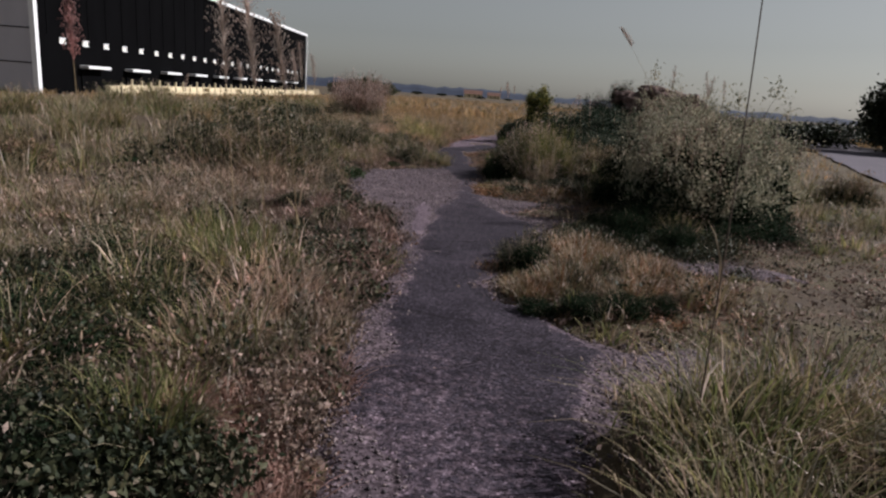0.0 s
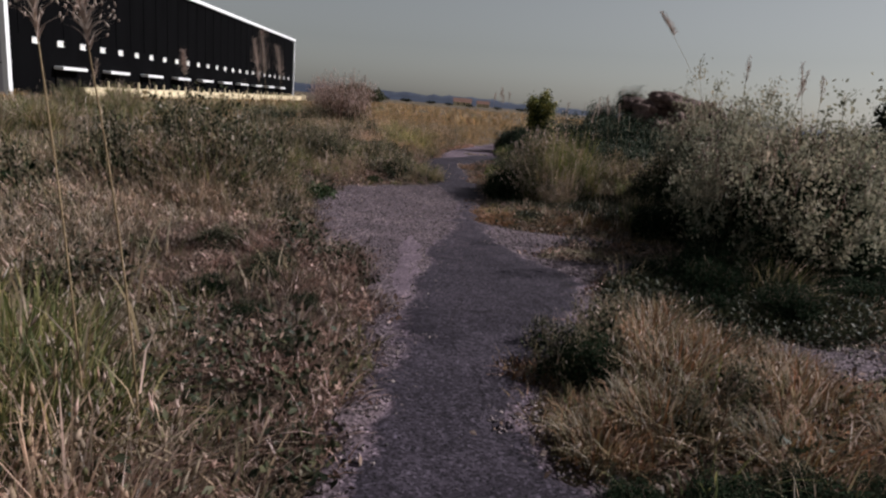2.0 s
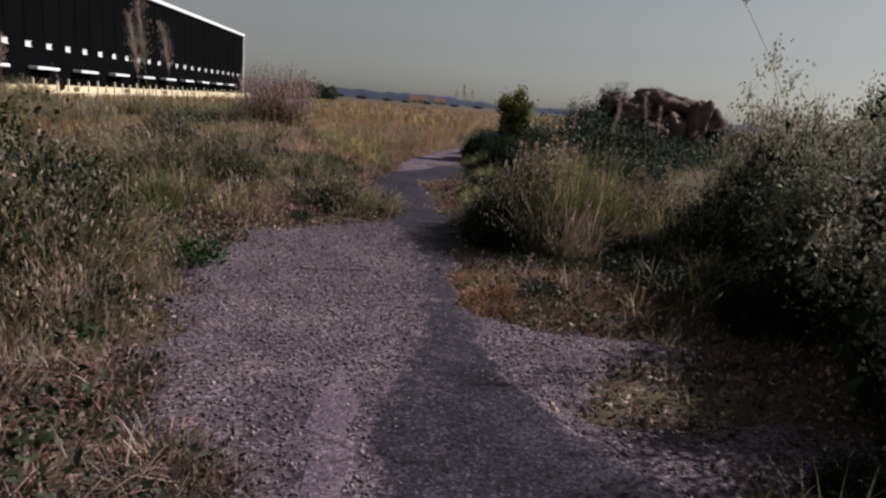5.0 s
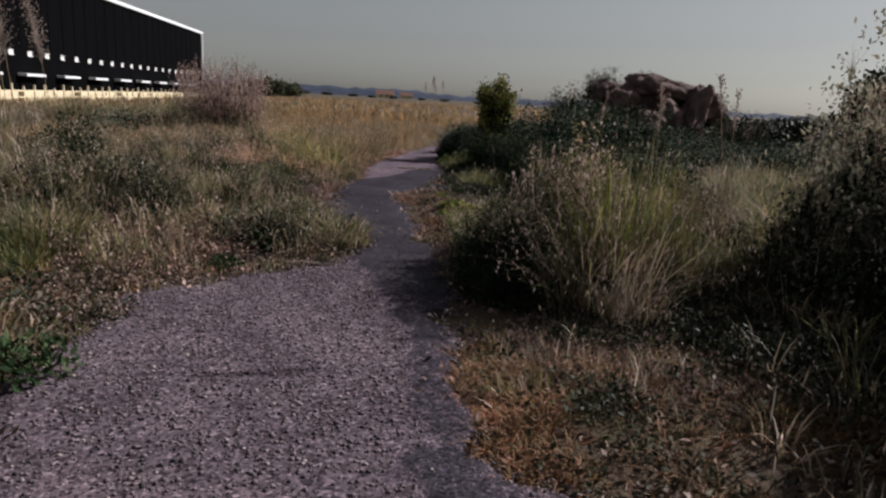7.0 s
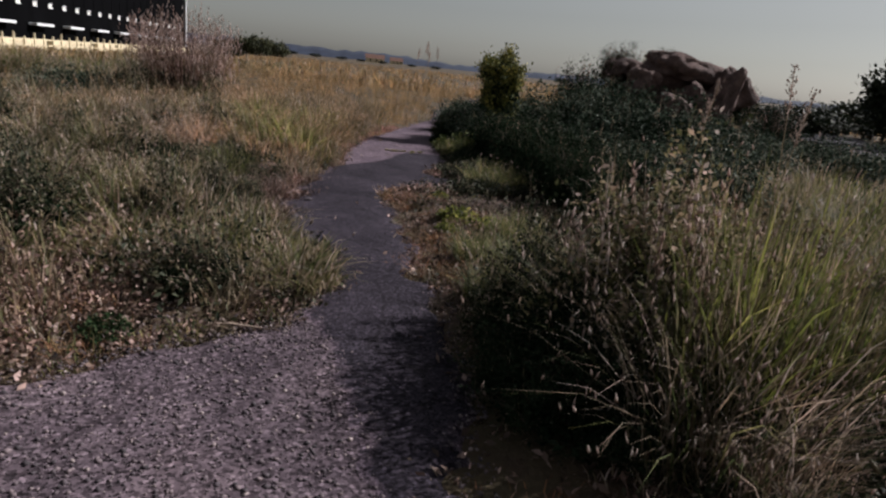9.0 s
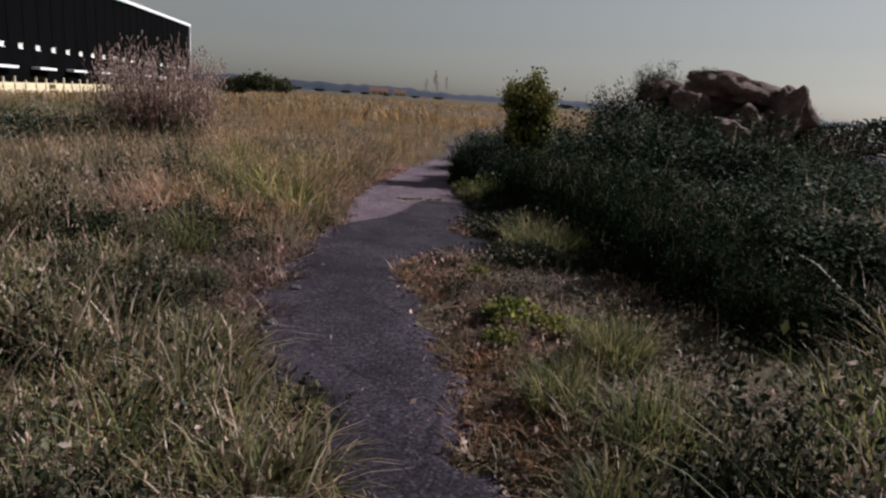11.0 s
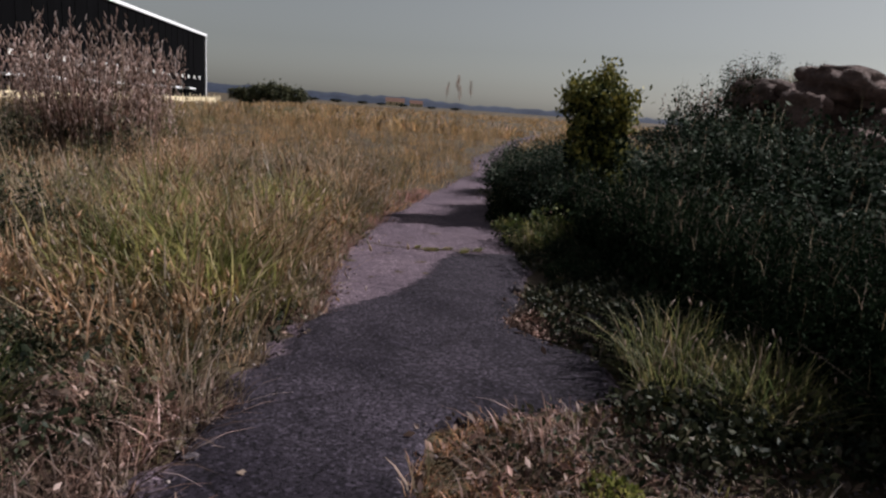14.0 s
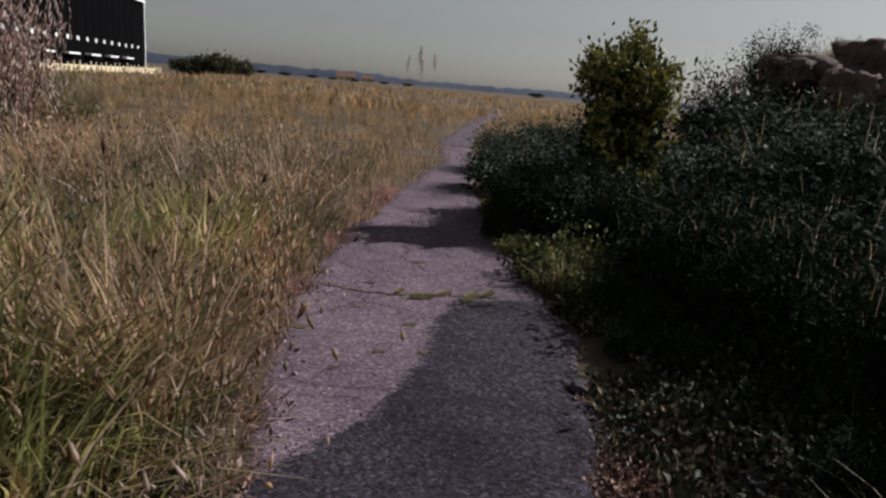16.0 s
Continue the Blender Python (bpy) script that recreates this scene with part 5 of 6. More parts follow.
# Some are weeds; those before the tussocks stand in for dark shade.
for x, y, s, tz in ((-2.1, 3.3, 0.34, 0.36), (-1.85, 2.9, 0.36, 0.34), (-1.6, 3.5, 0.34, 0.34), (-2.05, 4.1, 0.4, 0.4), (-2.4, 3.1, 0.4, 0.4), (-2.3, 4.6, 0.4, 0.4), (-1.75, 3.1, 0.26, 0.3), (-2.4, 3.7, 0.34, 0.36), (-2.9, 4.2, 0.36, 0.36), (-1.4, 1.95, 0.24, 0.26), (-1.7, 2.2, 0.26, 0.28), (-1.65, 4.0, 0.22, 0.26), (-1.05, 19.25, 0.24, 0.22), (-0.8, 19.5, 0.18, 0.16), (-1.35, 19.6, 0.24, 0.24), (0.85, 5.85, 0.24, 0.3), (0.8, 4.62, 0.22, 0.18), (1.15, 4.58, 0.26, 0.2), (1.5, 4.6, 0.26, 0.2), (1.8, 4.68, 0.2, 0.18), (-1.3, 17.2, 0.16, 0.14), (-1.2, 6.2, 0.2, 0.16), (-1.6, 6.6, 0.22, 0.2), (-0.9, 5.8, 0.16, 0.12), (-1.35, 7.0, 0.2, 0.16), (-0.95, 6.6, 0.16, 0.12), (1.75, 24.25, 0.4, 0.6), (-1.05, 14.3, 0.24, 0.26), (-2.75, 15.9, 0.36, 0.4), (-3.1, 15.2, 0.4, 0.4), (-2.3, 18.3, 0.4, 0.42), (-3.0, 10.5, 0.5, 0.6), (-2.5, 10.8, 0.4, 0.5), (-3.6, 10.6, 0.5, 0.6), (-4.5, 25.0, 0.8, 0.75), (-3.6, 25.1, 0.7, 0.7), (-5.4, 25.4, 0.8, 0.7)):
    tagged(copy_thing(s_dark, spot(x, y, s, x * 4 + y, tz)), label="dark green weed clump deepening shade low in dry grass")


LEAFY = mat_leaf("dark_speckled_leaves", ((0.0, (0.012, 0.02, 0.009)), (0.5, (0.035, 0.05, 0.02)), (0.8, (0.1, 0.11, 0.05)), (0.93, (0.26, 0.25, 0.15)), (1.0, (0.5, 0.46, 0.33))), 0.2, 0.75, 0.1)
s_leafy = place(shrub(129, 0.85, 0.95, 4200, LEAFY, "rounded dark green leafy bush with pale flecked leaves", leaf=(0.035, 0.08), stems=12, dead=0.5, core=0.8), -3.05, 11.0)
# Copies between x 3.3 and 3.9 are added to shade the ground beside them.
for x, y, s, tz in ((-3.9, 11.6, 0.9, 0.95), (-3.3, 15.8, 0.75, 0.7), (-2.35, 15.2, 0.5, 0.5), (-4.6, 13.0, 0.9, 0.8), (-2.2, 20.4, 0.5, 0.6), (-1.9, 3.5, 0.45, 0.35), (-2.5, 4.3, 0.5, 0.4), (-1.25, 17.3, 0.3, 0.2), (-1.85, 16.9, 0.4, 0.3), (-5.0, 19.5, 0.9, 0.7), (-1.7, 19.0, 0.4, 0.32), (1.0, 13.95, 0.4, 0.45), (1.25, 14.25, 0.5, 0.6), (3.3, 12.35, 0.6, 0.75), (3.85, 12.1, 0.65, 0.85), (3.5, 13.1, 0.6, 0.7), (-2.0, 8.0, 0.35, 0.16), (-1.4, 7.4, 0.3, 0.14)):
    copy_thing(s_leafy, spot(x, y, s, x * 3 + y, tz))


# ---- the young tree over the path ----
def young_tree():
    rng = np.random.default_rng(131)
    e = empty("young_tree", 2.95, 24.7, 0, "young evergreen tree with yellow-green sunlit tips", "tree")
    trunk = np.array([[0, 0, -0.05], [0.02, 0.02, 0.6], [0.05, 0.0, 1.2], [0.04, 0.03, 1.85]])
    tv, tf = tubes([trunk], [np.array([0.05, 0.04, 0.028, 0.008])], 7)
    tri_mesh("trunk", tv, tf, BARK, e, smooth=True)
    lines, radii, cen = [], [], []
    for i in range(44):
        z = rng.uniform(0.3, 1.85)
        a = rng.uniform(0, 6.283)
        reach = 0.48 * (1.0 - 0.35 * abs(z - 1.15) / 0.85) * rng.uniform(0.7, 1.1)
        b = np.array([0.03, 0.01, z - 0.1])
        tip = b + np.array([math.cos(a) * reach, math.sin(a) * reach, rng.uniform(0.1, 0.35)])
        tip[2] = min(tip[2], 2.1)
        lines.append(np.array([b, (b + tip) / 2 - [0, 0, 0.03], tip]))
        radii.append(np.array([0.012, 0.007, 0.002]))
        for s in np.linspace(0.3, 1.05, 7):
            cen.append(b + (tip - b) * s)
    lv, lf = tubes(lines, radii, 3)
    tri_mesh("limb", lv, lf, BARK, e)
    cen = np.array(cen)
    n = 13000
    p = cen[rng.integers(0, len(cen), n)] + rng.normal(0, 0.075, (n, 3))
    v, f = leaves(p, rng.uniform(0.045, 0.095, n), rng, 0.9)
    tri_mesh("crown", v, f, BROOM, e, kind="stuff")
    # Dark leaf colour fills the inside of the crown in place of shade.
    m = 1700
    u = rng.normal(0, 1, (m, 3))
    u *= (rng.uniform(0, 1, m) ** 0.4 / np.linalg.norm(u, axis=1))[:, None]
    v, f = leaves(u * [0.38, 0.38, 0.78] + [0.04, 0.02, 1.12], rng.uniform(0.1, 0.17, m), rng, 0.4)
    tri_mesh("inner_foliage", v, f, SHRUB_DARK, e, label="inner leaves coloured dark for the shade inside", kind="stuff")
    return e


young_tree()


# ---- plumed reeds, one thing each ----
def reed(seed, h, head, lean_, label, dark=False, mat=None, fluff=0.24, n=240):
    """A tall stem with a feathery head and two dry leaves."""
    rng = np.random.default_rng(seed)
    e = empty("plumed_reed", 0, 0, 0, label, "reed")
    s = np.linspace(0, 1, 9)
    line = np.column_stack([lean_ * h * s ** 2, 0.02 * h * np.sin(s * 2), h * s - 0.02])
    v, f = tubes([line], [np.linspace(0.0045, 0.0018, 9)], 5)
    tri_mesh("stem", v, f, DARKSTEM if dark else STEM, e, smooth=True)
    q = rng.uniform(0, 1, n)
    at = h - head * (1 - q)
    foot = np.column_stack([np.interp(at / h, s, line[:, 0]), np.interp(at / h, s, line[:, 1]), at])
    yaw = rng.uniform(0, 6.283, n)
    bv, bf, tip = blades(foot, head * fluff * (1.15 - 0.8 * np.abs(q - 0.35)) * rng.uniform(0.5, 1.1, n), np.full(n, 0.006), yaw, rng.uniform(0.3, 0.9, n), rng)
    hv, hf = spindles(tip, rng.uniform(0.012, 0.028, n), rng.uniform(0.003, 0.006, n), rng)
    tri_mesh("plume", *joined((bv, bf), (hv, hf)), mat or PLUME, e, label="feathery dry seed plume")
    k = 4
    lv, lf, _ = blades(np.column_stack([np.zeros(k), np.zeros(k), rng.uniform(0.05, h * 0.4, k)]), rng.uniform(0.3, 0.55, k), np.full(k, 0.012), rng.uniform(0, 6.283, k), rng.uniform(0.4, 1.0, k), rng)
    tri_mesh("dry_leafage", lv, lf, STRAW, e, kind="stuff")
    return e


def stand(e, x, y, turn):
    e.matrix_basis = spot(x, y, 1, turn)
    return e


PINKPLUME = mat_leaf("pink_plume_hairs", ((0.0, (0.4, 0.2, 0.15)), (1.0, (0.62, 0.38, 0.3))), 0.35)
stand(reed(141, 2.05, 0.4, 0.05, "single reed with a pinkish plume standing over dry grass", mat=PINKPLUME), -2.68, 4.55, 2.5)
for i, (x, y, h, hd) in enumerate(((-1.52, 4.45, 2.2, 0.66), (-1.38, 4.72, 2.25, 0.72), (-1.08, 4.55, 2.0, 0.5), (-3.7, 15.4, 2.45, 0.8), (-3.9, 15.65, 2.3, 0.75), (-3.45, 15.6, 2.2, 0.6), (-4.6, 13.6, 1.9, 0.4))):
    tagged(stand(reed(142 + i, h, hd, 0.06 + 0.02 * (i % 3), "tall dry reed with a feathery tan plume"), x, y, 2.6 + i * 0.3), group="plumed reeds in the dry grass")
stand(reed(150, 2.9, 0.35, 0.03, "very tall thin dark reed stem by the path", dark=True), 1.24, 2.42, 2.8)
stand(reed(151, 3.0, 0.3, 0.42, "reed leaning far out of the grey bush"), 4.25, 12.6, 3.05)
for i, (x, y, h) in enumerate(((3.55, 9.6, 2.1), (3.3, 9.9, 2.25), (3.75, 9.3, 2.15), (4.0, 9.7, 2.05), (1.9, 14.1, 1.6), (2.3, 13.7, 1.6), (2.6, 14.0, 1.75), (2.55, 12.75, 1.75), (2.7, 13.1, 1.65), (-3.1, 24.2, 1.9), (-4.6, 10.5, 1.6))):
    tagged(stand(reed(160 + i, h, 0.3, 0.1, "dry reed stem rising out of a bush", fluff=0.16, n=60), x, y, i * 1.3), group="reeds among the bushes")
for i, (x, y) in enumerate(((2.6, 40.0), (2.9, 40.4), (3.2, 39.8), (2.3, 40.6), (3.0, 41.0))):
    tagged(stand(reed(175 + i, 2.5 - 0.1 * i, 0.5, 0.06, "pale reed standing in the golden field"), x, y, i * 2.0), group="reeds in the golden field")

# ---- the plumed bush in the field ----
pb = place(shrub(181, 1.25, 1.2, 7000, WEEDMIX, "wide bush crowned with many tan plumes", spikes=0, dead=1.5, name="plumed_bush"), -3.95, 25.6)


def plume_crown(e):
    rng = np.random.default_rng(182)
    n = 620
    a, q = rng.uniform(0, 6.283, n), np.sqrt(rng.uniform(0, 1, n)) * 0.85
    p = np.column_stack([np.cos(a) * q, np.sin(a) * q, np.full(n, 0.3)])
    v, f, tip = blades(p, rng.uniform(0.9, 2.15, n) * (1.05 - 0.32 * q), np.full(n, 0.012), a, rng.uniform(0.05, 0.35, n), rng)
    tri_mesh("stalk", v, f, DEADWEED, e, kind="stuff")
    hv = []
    for d in np.linspace(0, 0.42, 6):
        hv.append(spindles(tip - [0, 0, d] + rng.normal(0, 0.012, (n, 3)), rng.uniform(0.07, 0.14, n), rng.uniform(0.006, 0.013, n), rng))
    tri_mesh("plume_fluff", *joined(*hv), ROSE, e, label="tan feathery plumes", kind="stuff")


plume_crown(pb)
copy_thing(s_far, spot(-5.6, 24.6, 1.0, 1, 0.65))
copy_thing(s_far, spot(-6.6, 26.0, 1.1, 2, 0.65))
copy_thing(s_tan, spot(-3.0, 24.8, 0.8, 3, 0.8))


# ---- rocky mound ----
def boulder(seed, sx, sy, sz, label):
    rng = random.Random(seed)
    bm = bmesh.new()
    bmesh.ops.create_icosphere(bm, subdivisions=4, radius=1.0)
    off = Vector((rng.uniform(0, 50), rng.uniform(0, 50), rng.uniform(0, 50)))
    for v in bm.verts:
        c = v.co.copy()
        k = 1 + 0.34 * noise.noise(c * 1.3 + off) + 0.2 * noise.noise(c * 2.7 + off) + 0.1 * noise.noise(c * 6 + off) + 0.05 * noise.noise(c * 13 + off)
        c = Vector((max(-0.78, min(0.78, c.x)), max(-0.78, min(0.78, c.y)), max(-0.7, min(0.72, c.z)))) * k
        v.co = Vector((c.x * sx, c.y * sy, c.z * sz))
    return tagged(part("boulder", bm, ROCK, label=label, smooth=True), category="rock")


for i, (x, y, z, sx, sy, sz, rx, ry, rz, lb) in enumerate((
        (8.05, 26.75, 2.2, 1.2, 0.9, 0.42, 4, 5, 12, "flat pinkish brown slab capping the mound"),
        (6.9, 26.2, 1.75, 0.45, 0.4, 0.42, 10, 5, 40, "rounded pinkish boulder under the slab"),
        (8.95, 25.9, 1.7, 0.34, 0.4, 0.8, 4, 20, 10, "tall leaning pink boulder propping the slab"),
        (7.4, 25.4, 1.25, 0.5, 0.4, 0.35, 15, 0, 80, "pinkish boulder half sunk in the bank"),
        (9.5, 26.6, 1.75, 0.6, 0.6, 0.5, 0, 10, 20, "weathered brown boulder at the end of the mound"),
        (8.0, 27.1, 1.55, 1.6, 0.85, 0.8, 0, 4, 5, "broad brown boulder forming the heart of the mound"),
        (8.3, 26.1, 1.3, 0.9, 0.5, 0.6, 8, 0, 60, "dark boulder under the slab"),
        (6.8, 27.2, 2.0, 0.6, 0.6, 0.35, 5, 0, 0, "dark weathered boulder overgrown by bushes"))):
    b = boulder(200 + i, sx, sy, sz, lb)
    b.matrix_basis = pose(x, y, z, rx, ry, rz)

for x, y, s in ((7.0, 26.4, 0.8), (7.8, 27.5, 0.9), (8.8, 27.4, 1.0), (8.2, 25.6, 0.7), (9.7, 26.0, 0.9), (6.6, 25.7, 0.9)):
    tagged(copy_thing(t_d, spot(x, y, s, x)), label="dry grass clump growing on the rocky mound")

# ---- loose stones by the path ----
for i, (x, y, s) in enumerate(((1.62, 20.1, 0.09), (1.45, 19.75, 0.05), (-0.55, 17.55, 0.055), (-0.62, 16.75, 0.05), (1.3, 20.55, 0.05), (1.25, 21.0, 0.06), (1.5, 20.6, 0.04), (-0.6, 18.4, 0.04), (1.9, 16.5, 0.06), (-1.7, 10.5, 0.05))):
    st = boulder(220 + i, s, s * 0.8, s * 0.55, "pale loose stone lying at the path edge")
    st.name = "loose_stone"
    tagged(st, category="stone", group="loose stones at the path edge")
    st.data.materials.clear()
    st.data.materials.append(GRAVEL)
    st.matrix_basis = pose(x, y, float(max(ground_z(x, y), 0.0)) + s * 0.25, 0, 0, i * 50)
# a bleached stick on the gravel
sv, sf = tubes([np.array([[0, 0, 0.012], [0.12, 0.01, 0.016], [0.3, -0.01, 0.012]])], [np.array([0.008, 0.009, 0.005])], 6)
stick = tagged(tri_mesh("stick", sv, sf, mat_rough("bleached_wood", ((0.3, (0.3, 0.22, 0.17)), (0.7, (0.5, 0.4, 0.33))), 8, 60), smooth=True), "bleached broken stick lying on the gravel", "stick")
stick.matrix_basis = pose(-0.82, 13.95, 0.02, 0, 0, -3)


# ---- warehouse ----
def warehouse():
    e = empty("warehouse", -46, 73, -1.6, "long warehouse with overexposed sunlit wall coloured black, pale window panels", "building")
    inv = Matrix.Translation((46, -73, 1.6))
    x0, x1, y0, y1, zb, zt = -92.0, -46.0, 70.0, 190.0, -1.6, 14.9

    def add(name, bm, mat, parent=e, label=""):
        bm.transform(inv)
        return part(name, bm, mat, parent, label)

    zs, zl = 4.1, 4.58
    # Side wall: overexposed sunlight on white cladding, put in as black.
    add("lower_wall", box_bm(x1 - 0.4, x1, y0, y1, zb, zs), BLACK_TONE)
    add("upper_wall", box_bm(x1 - 0.4, x1, y0, y1, zl, zt), BLACK_TONE)
    edges = [y0]
    for i in range(25):
        ya = 74.2 + i * 4.6
        edges += [ya, ya + 1.25]
    edges.append(y1)
    for a, b in zip(edges[0::2], edges[1::2]):
        add("pier", box_bm(x1 - 0.4, x1, a, b, zs, zl), BLACK_TONE)
    for a, b in zip(edges[1::2], edges[2::2]):
        w = add("window", box_bm(x1 - 0.12, x1 - 0.06, a, b, zs, zl), PANE, label="pale glazed window panel")
        bm = box_bm(x1 - 0.06, x1 + 0.05, a, b, zs - 0.1, zs)
        box_bm(x1 - 0.06, x1 + 0.05, a, b, zl, zl + 0.1, bm=bm)
        bm.transform(inv)
        part("frame", bm, TRIM, w)
    for i in range(28):
        yy = y0 + 2 + i * 4.0
        add("panel_rib", box_bm(x1, x1 + 0.06, yy, yy + 0.12, zl + 0.3, zt - 0.2), BLACK_TONE)
    add("end_wall", box_bm(x0, x1 - 0.4, y0, y0 + 0.4, zb, zt), CLAD_GREY, label="grey clad end wall")
    for z in (1.6, 5.2, 8.8, 12.2):
        add("cladding_joint", box_bm(x0, x1 - 0.45, y0 - 0.05, y0, z, z + 0.12), BLACK_TONE)
    add("corner_trim", box_bm(x1 - 0.5, x1 + 0.08, y0 - 0.08, y0 + 0.5, zb, zt), TRIM, label="pale corner trim")
    add("back_wall", box_bm(x0, x1 - 0.4, y1 - 0.4, y1, zb, zt), CLAD_GREY)
    add("far_wall", box_bm(x0 - 0.4, x0, y0, y1, zb, zt), CLAD_GREY)
    add("roof", box_bm(x0 - 0.4, x1 + 0.1, y0 - 0.1, y1 + 0.1, zt, zt + 0.25), BLACK_TONE)
    # Pale strips added here draw the bright halo around the dark wall.
    add("roof_edge_halo", box_bm(x1 + 0.1, x1 + 0.45, y0 - 0.1, y1 + 0.45, zt - 0.25, zt + 0.35, 0.05), TRIM, label="pale strip for the bright halo along the roof edge")
    add("far_corner_halo", box_bm(x1 - 0.3, x1 + 0.3, y1, y1 + 0.4, zb, zt - 0.25), TRIM)
    for i in range(10):
        yy = 78 + i * 10.5
        d = add("dock_door", box_bm(x1, x1 + 0.15, yy, yy + 4.2, zb, 1.4), BLACK_TONE)
        bm = box_bm(x1 + 0.15, x1 + 1.3, yy - 0.4, yy + 4.6, 1.45, 1.8, 0.04)
        bm.transform(inv)
        part("canopy", bm, TRIM, d, "white dock canopy")
    return e


warehouse()
barrier = None
for i in range(22):
    bm = box_bm(-0.3, 0.3, -2.2, 2.2, 0, 1.35, 0.06)
    box_bm(-0.45, 0.45, -2.2, 2.2, 0, 0.3, 0.04, bm)
    y = 77 + i * 4.8
    if barrier is None:
        barrier = tagged(part("concrete_barrier", bm, CREAM), "cream concrete barrier block in front of the warehouse", "barrier", "barrier row by the warehouse")
        barrier.matrix_basis = pose(-41, y, -1.62)
    else:
        bm.free()
        copy_thing(barrier, pose(-41 + 0.3 * math.sin(i * 2.3), y, -1.62, 0, 0, math.sin(i * 1.7) * 3))


def fence():
    e = empty("fence", -39.5, 75, -1.62, "pale wooden post fence along the warehouse yard", "fence")
    for i in range(44):
        part("post", box_bm(-0.09, 0.09, i * 2.4 - 0.09, i * 2.4 + 0.09, 0, 1.75 + 0.5 * abs(math.sin(i * 5.1)), 0.02), CREAM, e)
    for z in (0.7, 1.4):
        part("rail", box_bm(0.09, 0.14, -0.5, 104, z, z + 0.14), CREAM, e)
    return e


fence()


# ---- far things ----
def far_tree(seed, x, y, r, h, n, label, mat=HEDGE, leaf=(0.12, 0.26)):
    rng = np.random.default_rng(seed)
    e = empty("tree", x, y, float(ground_z(x, y)), label, "tree")
    lines = [np.array([[0, 0, -0.1], [0.1, 0, h * 0.35], [0.05, 0.1, h * 0.8]])]
    radii = [np.array([0.05, 0.035, 0.01]) * h * 0.5]
    for _ in range(9):
        a = rng.uniform(0, 6.283)
        z = rng.uniform(0.2, 0.6) * h
        lines.append(np.array([[0.05, 0, z], [math.cos(a) * r * 0.4, math.sin(a) * r * 0.4, z + 0.15 * h], [math.cos(a) * r * 0.8, math.sin(a) * r * 0.8, z + 0.25 * h]]))
        radii.append(np.array([0.02, 0.012, 0.004]) * h * 0.5)
    tri_mesh("trunk", *tubes(lines, radii, 5), BARK, e)
    k = 90
    u = rng.normal(0, 1, (k, 3))
    u /= np.linalg.norm(u, axis=1)[:, None]
    cen = u * (rng.uniform(0.3, 1, k) ** 0.5)[:, None] * np.array([r, r, h * 0.46]) + [0, 0, h * 0.53]
    p = cen[rng.integers(0, k, n)] + rng.normal(0, 0.13 * r, (n, 3))
    p[:, 2] = np.abs(p[:, 2])
    tri_mesh("crown", *leaves(p, rng.uniform(*leaf, n), rng, 0.2), mat, e)
    return e


far_tree(301, 26.4, 37.6, 2.7, 4.8, 12000, "dark rounded tree beside the tarmac lane", HEDGE, (0.18, 0.36))
ft = far_tree(302, 18.0, 42.0, 1.7, 2.5, 2200, "dark hedge bush along the far lane", HEDGE, (0.16, 0.34))
for x, y, s in ((20.2, 41.5, 1.0), (22.4, 41.8, 1.05), (24.2, 42.6, 1.2), (29.5, 41.0, 1.5), (16.0, 44.5, 0.9), (32, 38, 1.8), (34, 34, 1.6), (14.0, 47.5, 0.8), (30.5, 46, 1.6)):
    tagged(copy_thing(ft, spot(x, y, s, x, s * 0.55)), group="hedge along the lane")
ft.scale.z = 0.55
tagged(ft, group="hedge along the lane")
FARGREEN = mat_leaf("far_copse_leaves", ((0.0, (0.03, 0.04, 0.016)), (0.6, (0.08, 0.095, 0.035)), (1.0, (0.14, 0.14, 0.06))), 0.15)
grove = far_tree(303, -27, 150, 2.6, 3.3, 1800, "low green copse tree far across the field", FARGREEN, (0.3, 0.6))
for x, y, s in ((-24, 151, 1.05), (-21, 150, 1.1), (-18, 152, 0.9), (-30, 153, 0.7)):
    tagged(copy_thing(grove, spot(x, y, s, x)), group="far copse")
tagged(grove, group="far copse")
for x, y, s in ((-60, 430, 1.6), (-46, 440, 1.4), (-30, 425, 1.3), (-14, 435, 1.2), (-2, 428, 1.0), (12, 436, 1.1), (30, 430, 1.0), (46, 440, 1.2), (120, 400, 1.8)):
    tagged(copy_thing(ft, spot(x, y, s * 1.6, x, s * 1.1)), label="dark tree on the far edge of the field", group="trees at the far field edge")


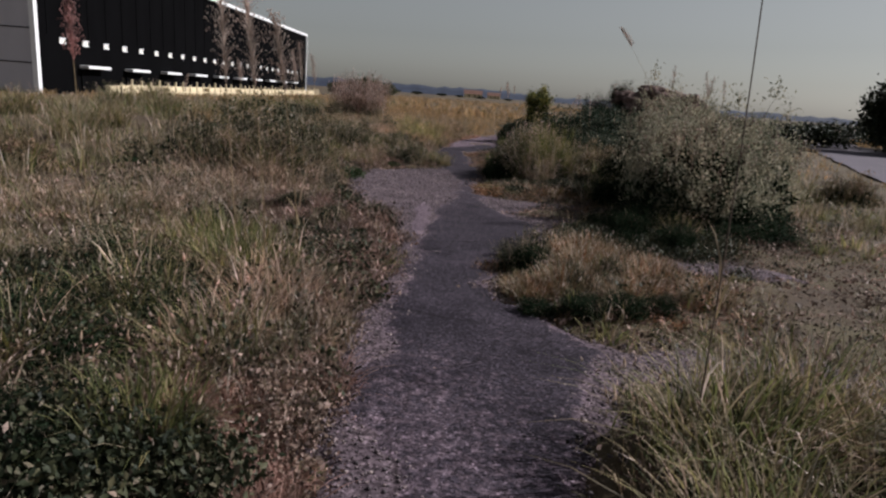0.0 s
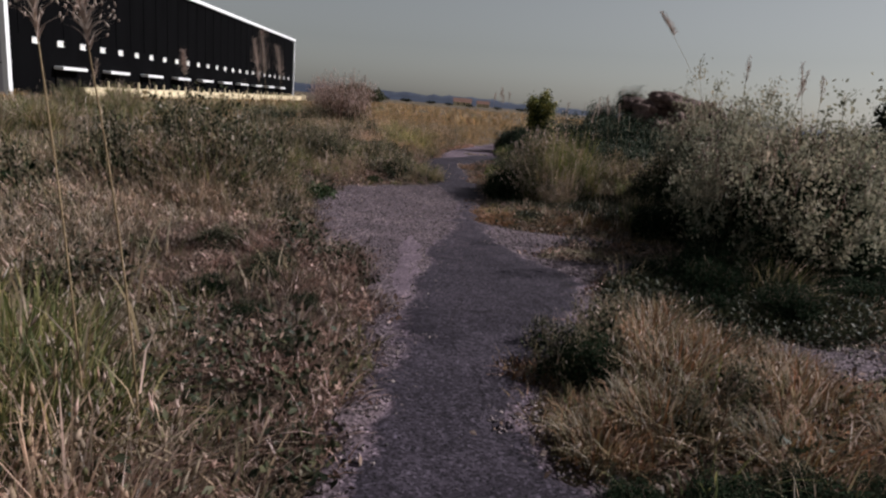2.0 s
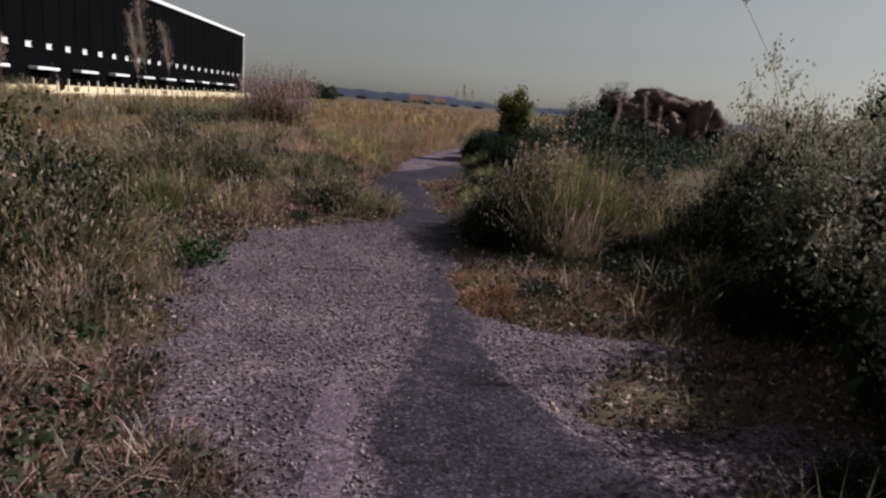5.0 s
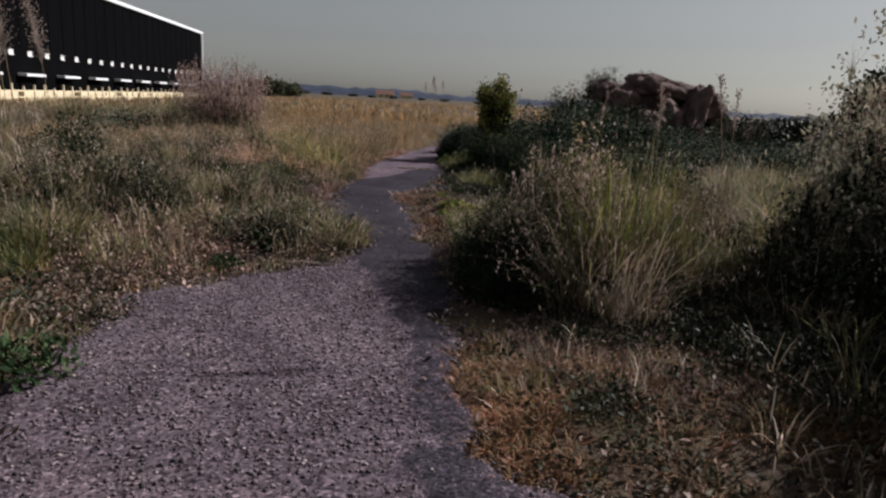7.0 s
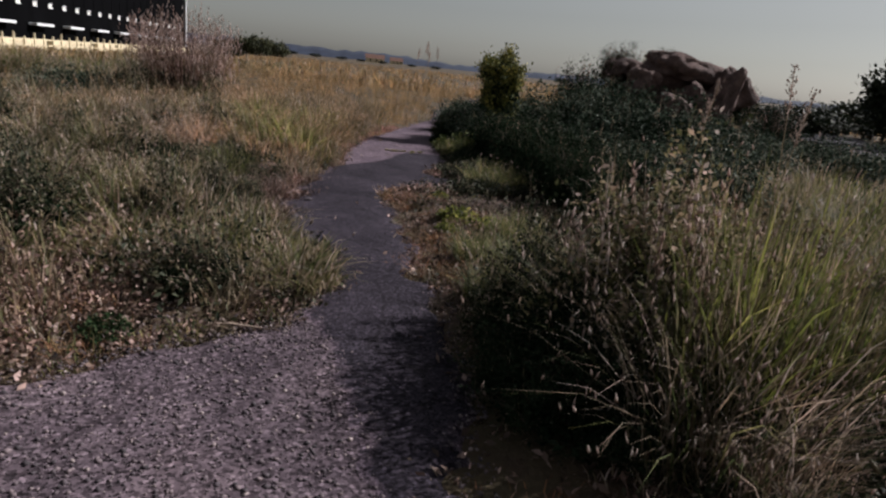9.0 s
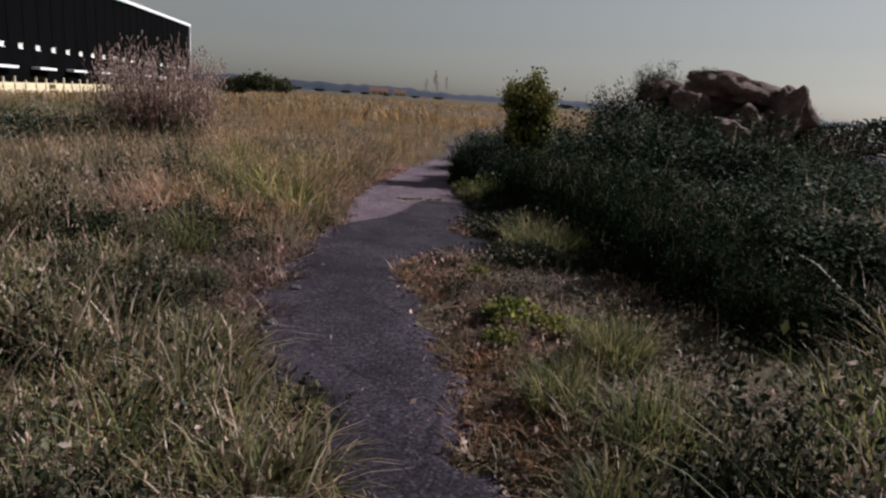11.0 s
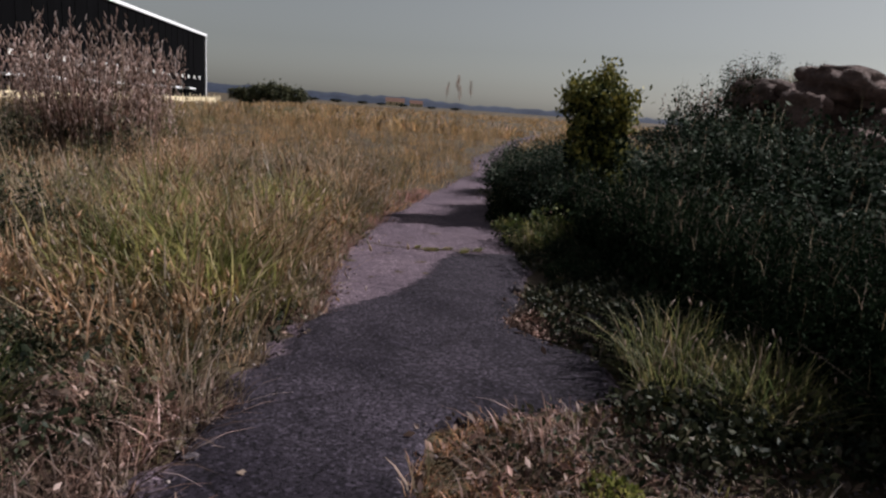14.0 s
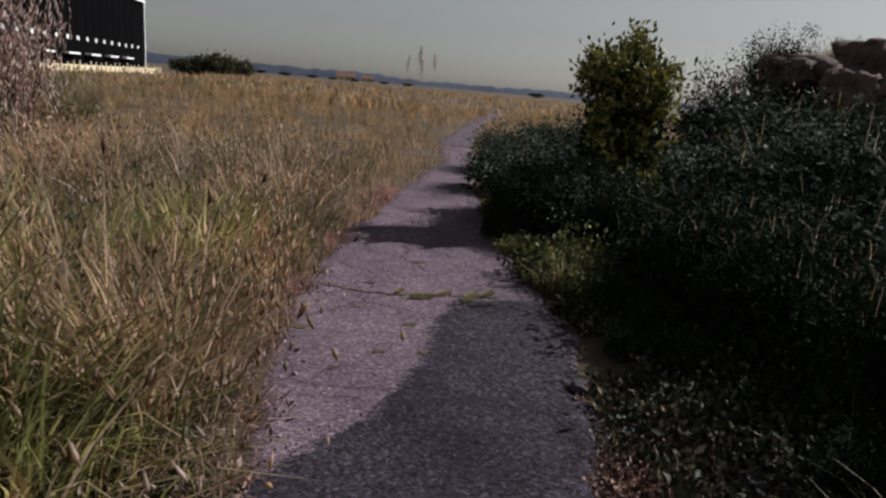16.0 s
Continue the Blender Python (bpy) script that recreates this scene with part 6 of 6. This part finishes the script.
def ridge(name, y, x0, x1, h, seed, label):
    rng = np.random.default_rng(seed)
    xs = np.linspace(x0, x1, 220)
    top = h * (0.35 + 0.5 * vnoise(xs, xs * 0, 0.0035, seed) + 0.25 * vnoise(xs, xs * 0, 0.02, seed + 1) + 0.3 * rng.uniform(0, 1, 220))
    v, rows = [], 4
    for k, (dy, f) in enumerate(((-60, -0.3), (-20, 0.55), (0, 1.0), (120, -0.3))):
        v.append(np.column_stack([xs, np.full(220, y + dy), np.where(f < 0, -6.0, top * f)]))
    v = np.concatenate(v)
    i = (np.arange(rows - 1)[:, None] * 220 + np.arange(219)[None]).ravel()
    return tagged(tri_mesh(name, v, np.stack([i, i + 1, i + 221, i + 220], 1), HILL, smooth=False), label, "ridge", kind="structure")


ridge("backdrop_ridge", 1500, -1900, 1900, 17, 71, "low wooded ridge coloured haze-blue on the horizon")
ridge("backdrop_hills", 2600, -3000, 3000, 17, 72, "far hills coloured haze-blue behind the field")


def house(x, y, w, d, h, roof_mat, label):
    e = empty("house", x, y, float(ground_z(x, y)), label, "house", "far houses")
    part("wall", box_bm(-w / 2, w / 2, -d / 2, d / 2, -0.5, h), CREAM, e)
    bm = bmesh.new()
    vs = [bm.verts.new(c) for c in ((-w / 2 - 0.4, -d / 2 - 0.4, h), (w / 2 + 0.4, -d / 2 - 0.4, h), (w / 2 + 0.4, d / 2 + 0.4, h), (-w / 2 - 0.4, d / 2 + 0.4, h), (-w / 2 - 0.4, 0, h + 0.35 * d), (w / 2 + 0.4, 0, h + 0.35 * d))]
    for f in ((0, 1, 5, 4), (2, 3, 4, 5), (0, 4, 3), (1, 2, 5), (3, 2, 1, 0)):
        bm.faces.new([vs[i] for i in f])
    part("roof", bm, roof_mat, e)
    for k in (-0.28, 0.05, 0.3):
        part("window", box_bm(k * w, k * w + 1.2, -d / 2 - 0.06, -d / 2, 1.0, 2.4), BLACK_TONE, e)
    return e


for x, y, w, d, h, m in ((8, 520, 14, 9, 3.0, ROOF), (30, 640, 12, 9, 3.0, ROOF)):
    house(x, y, w, d, h, m, "small cream house with a tiled roof far away")
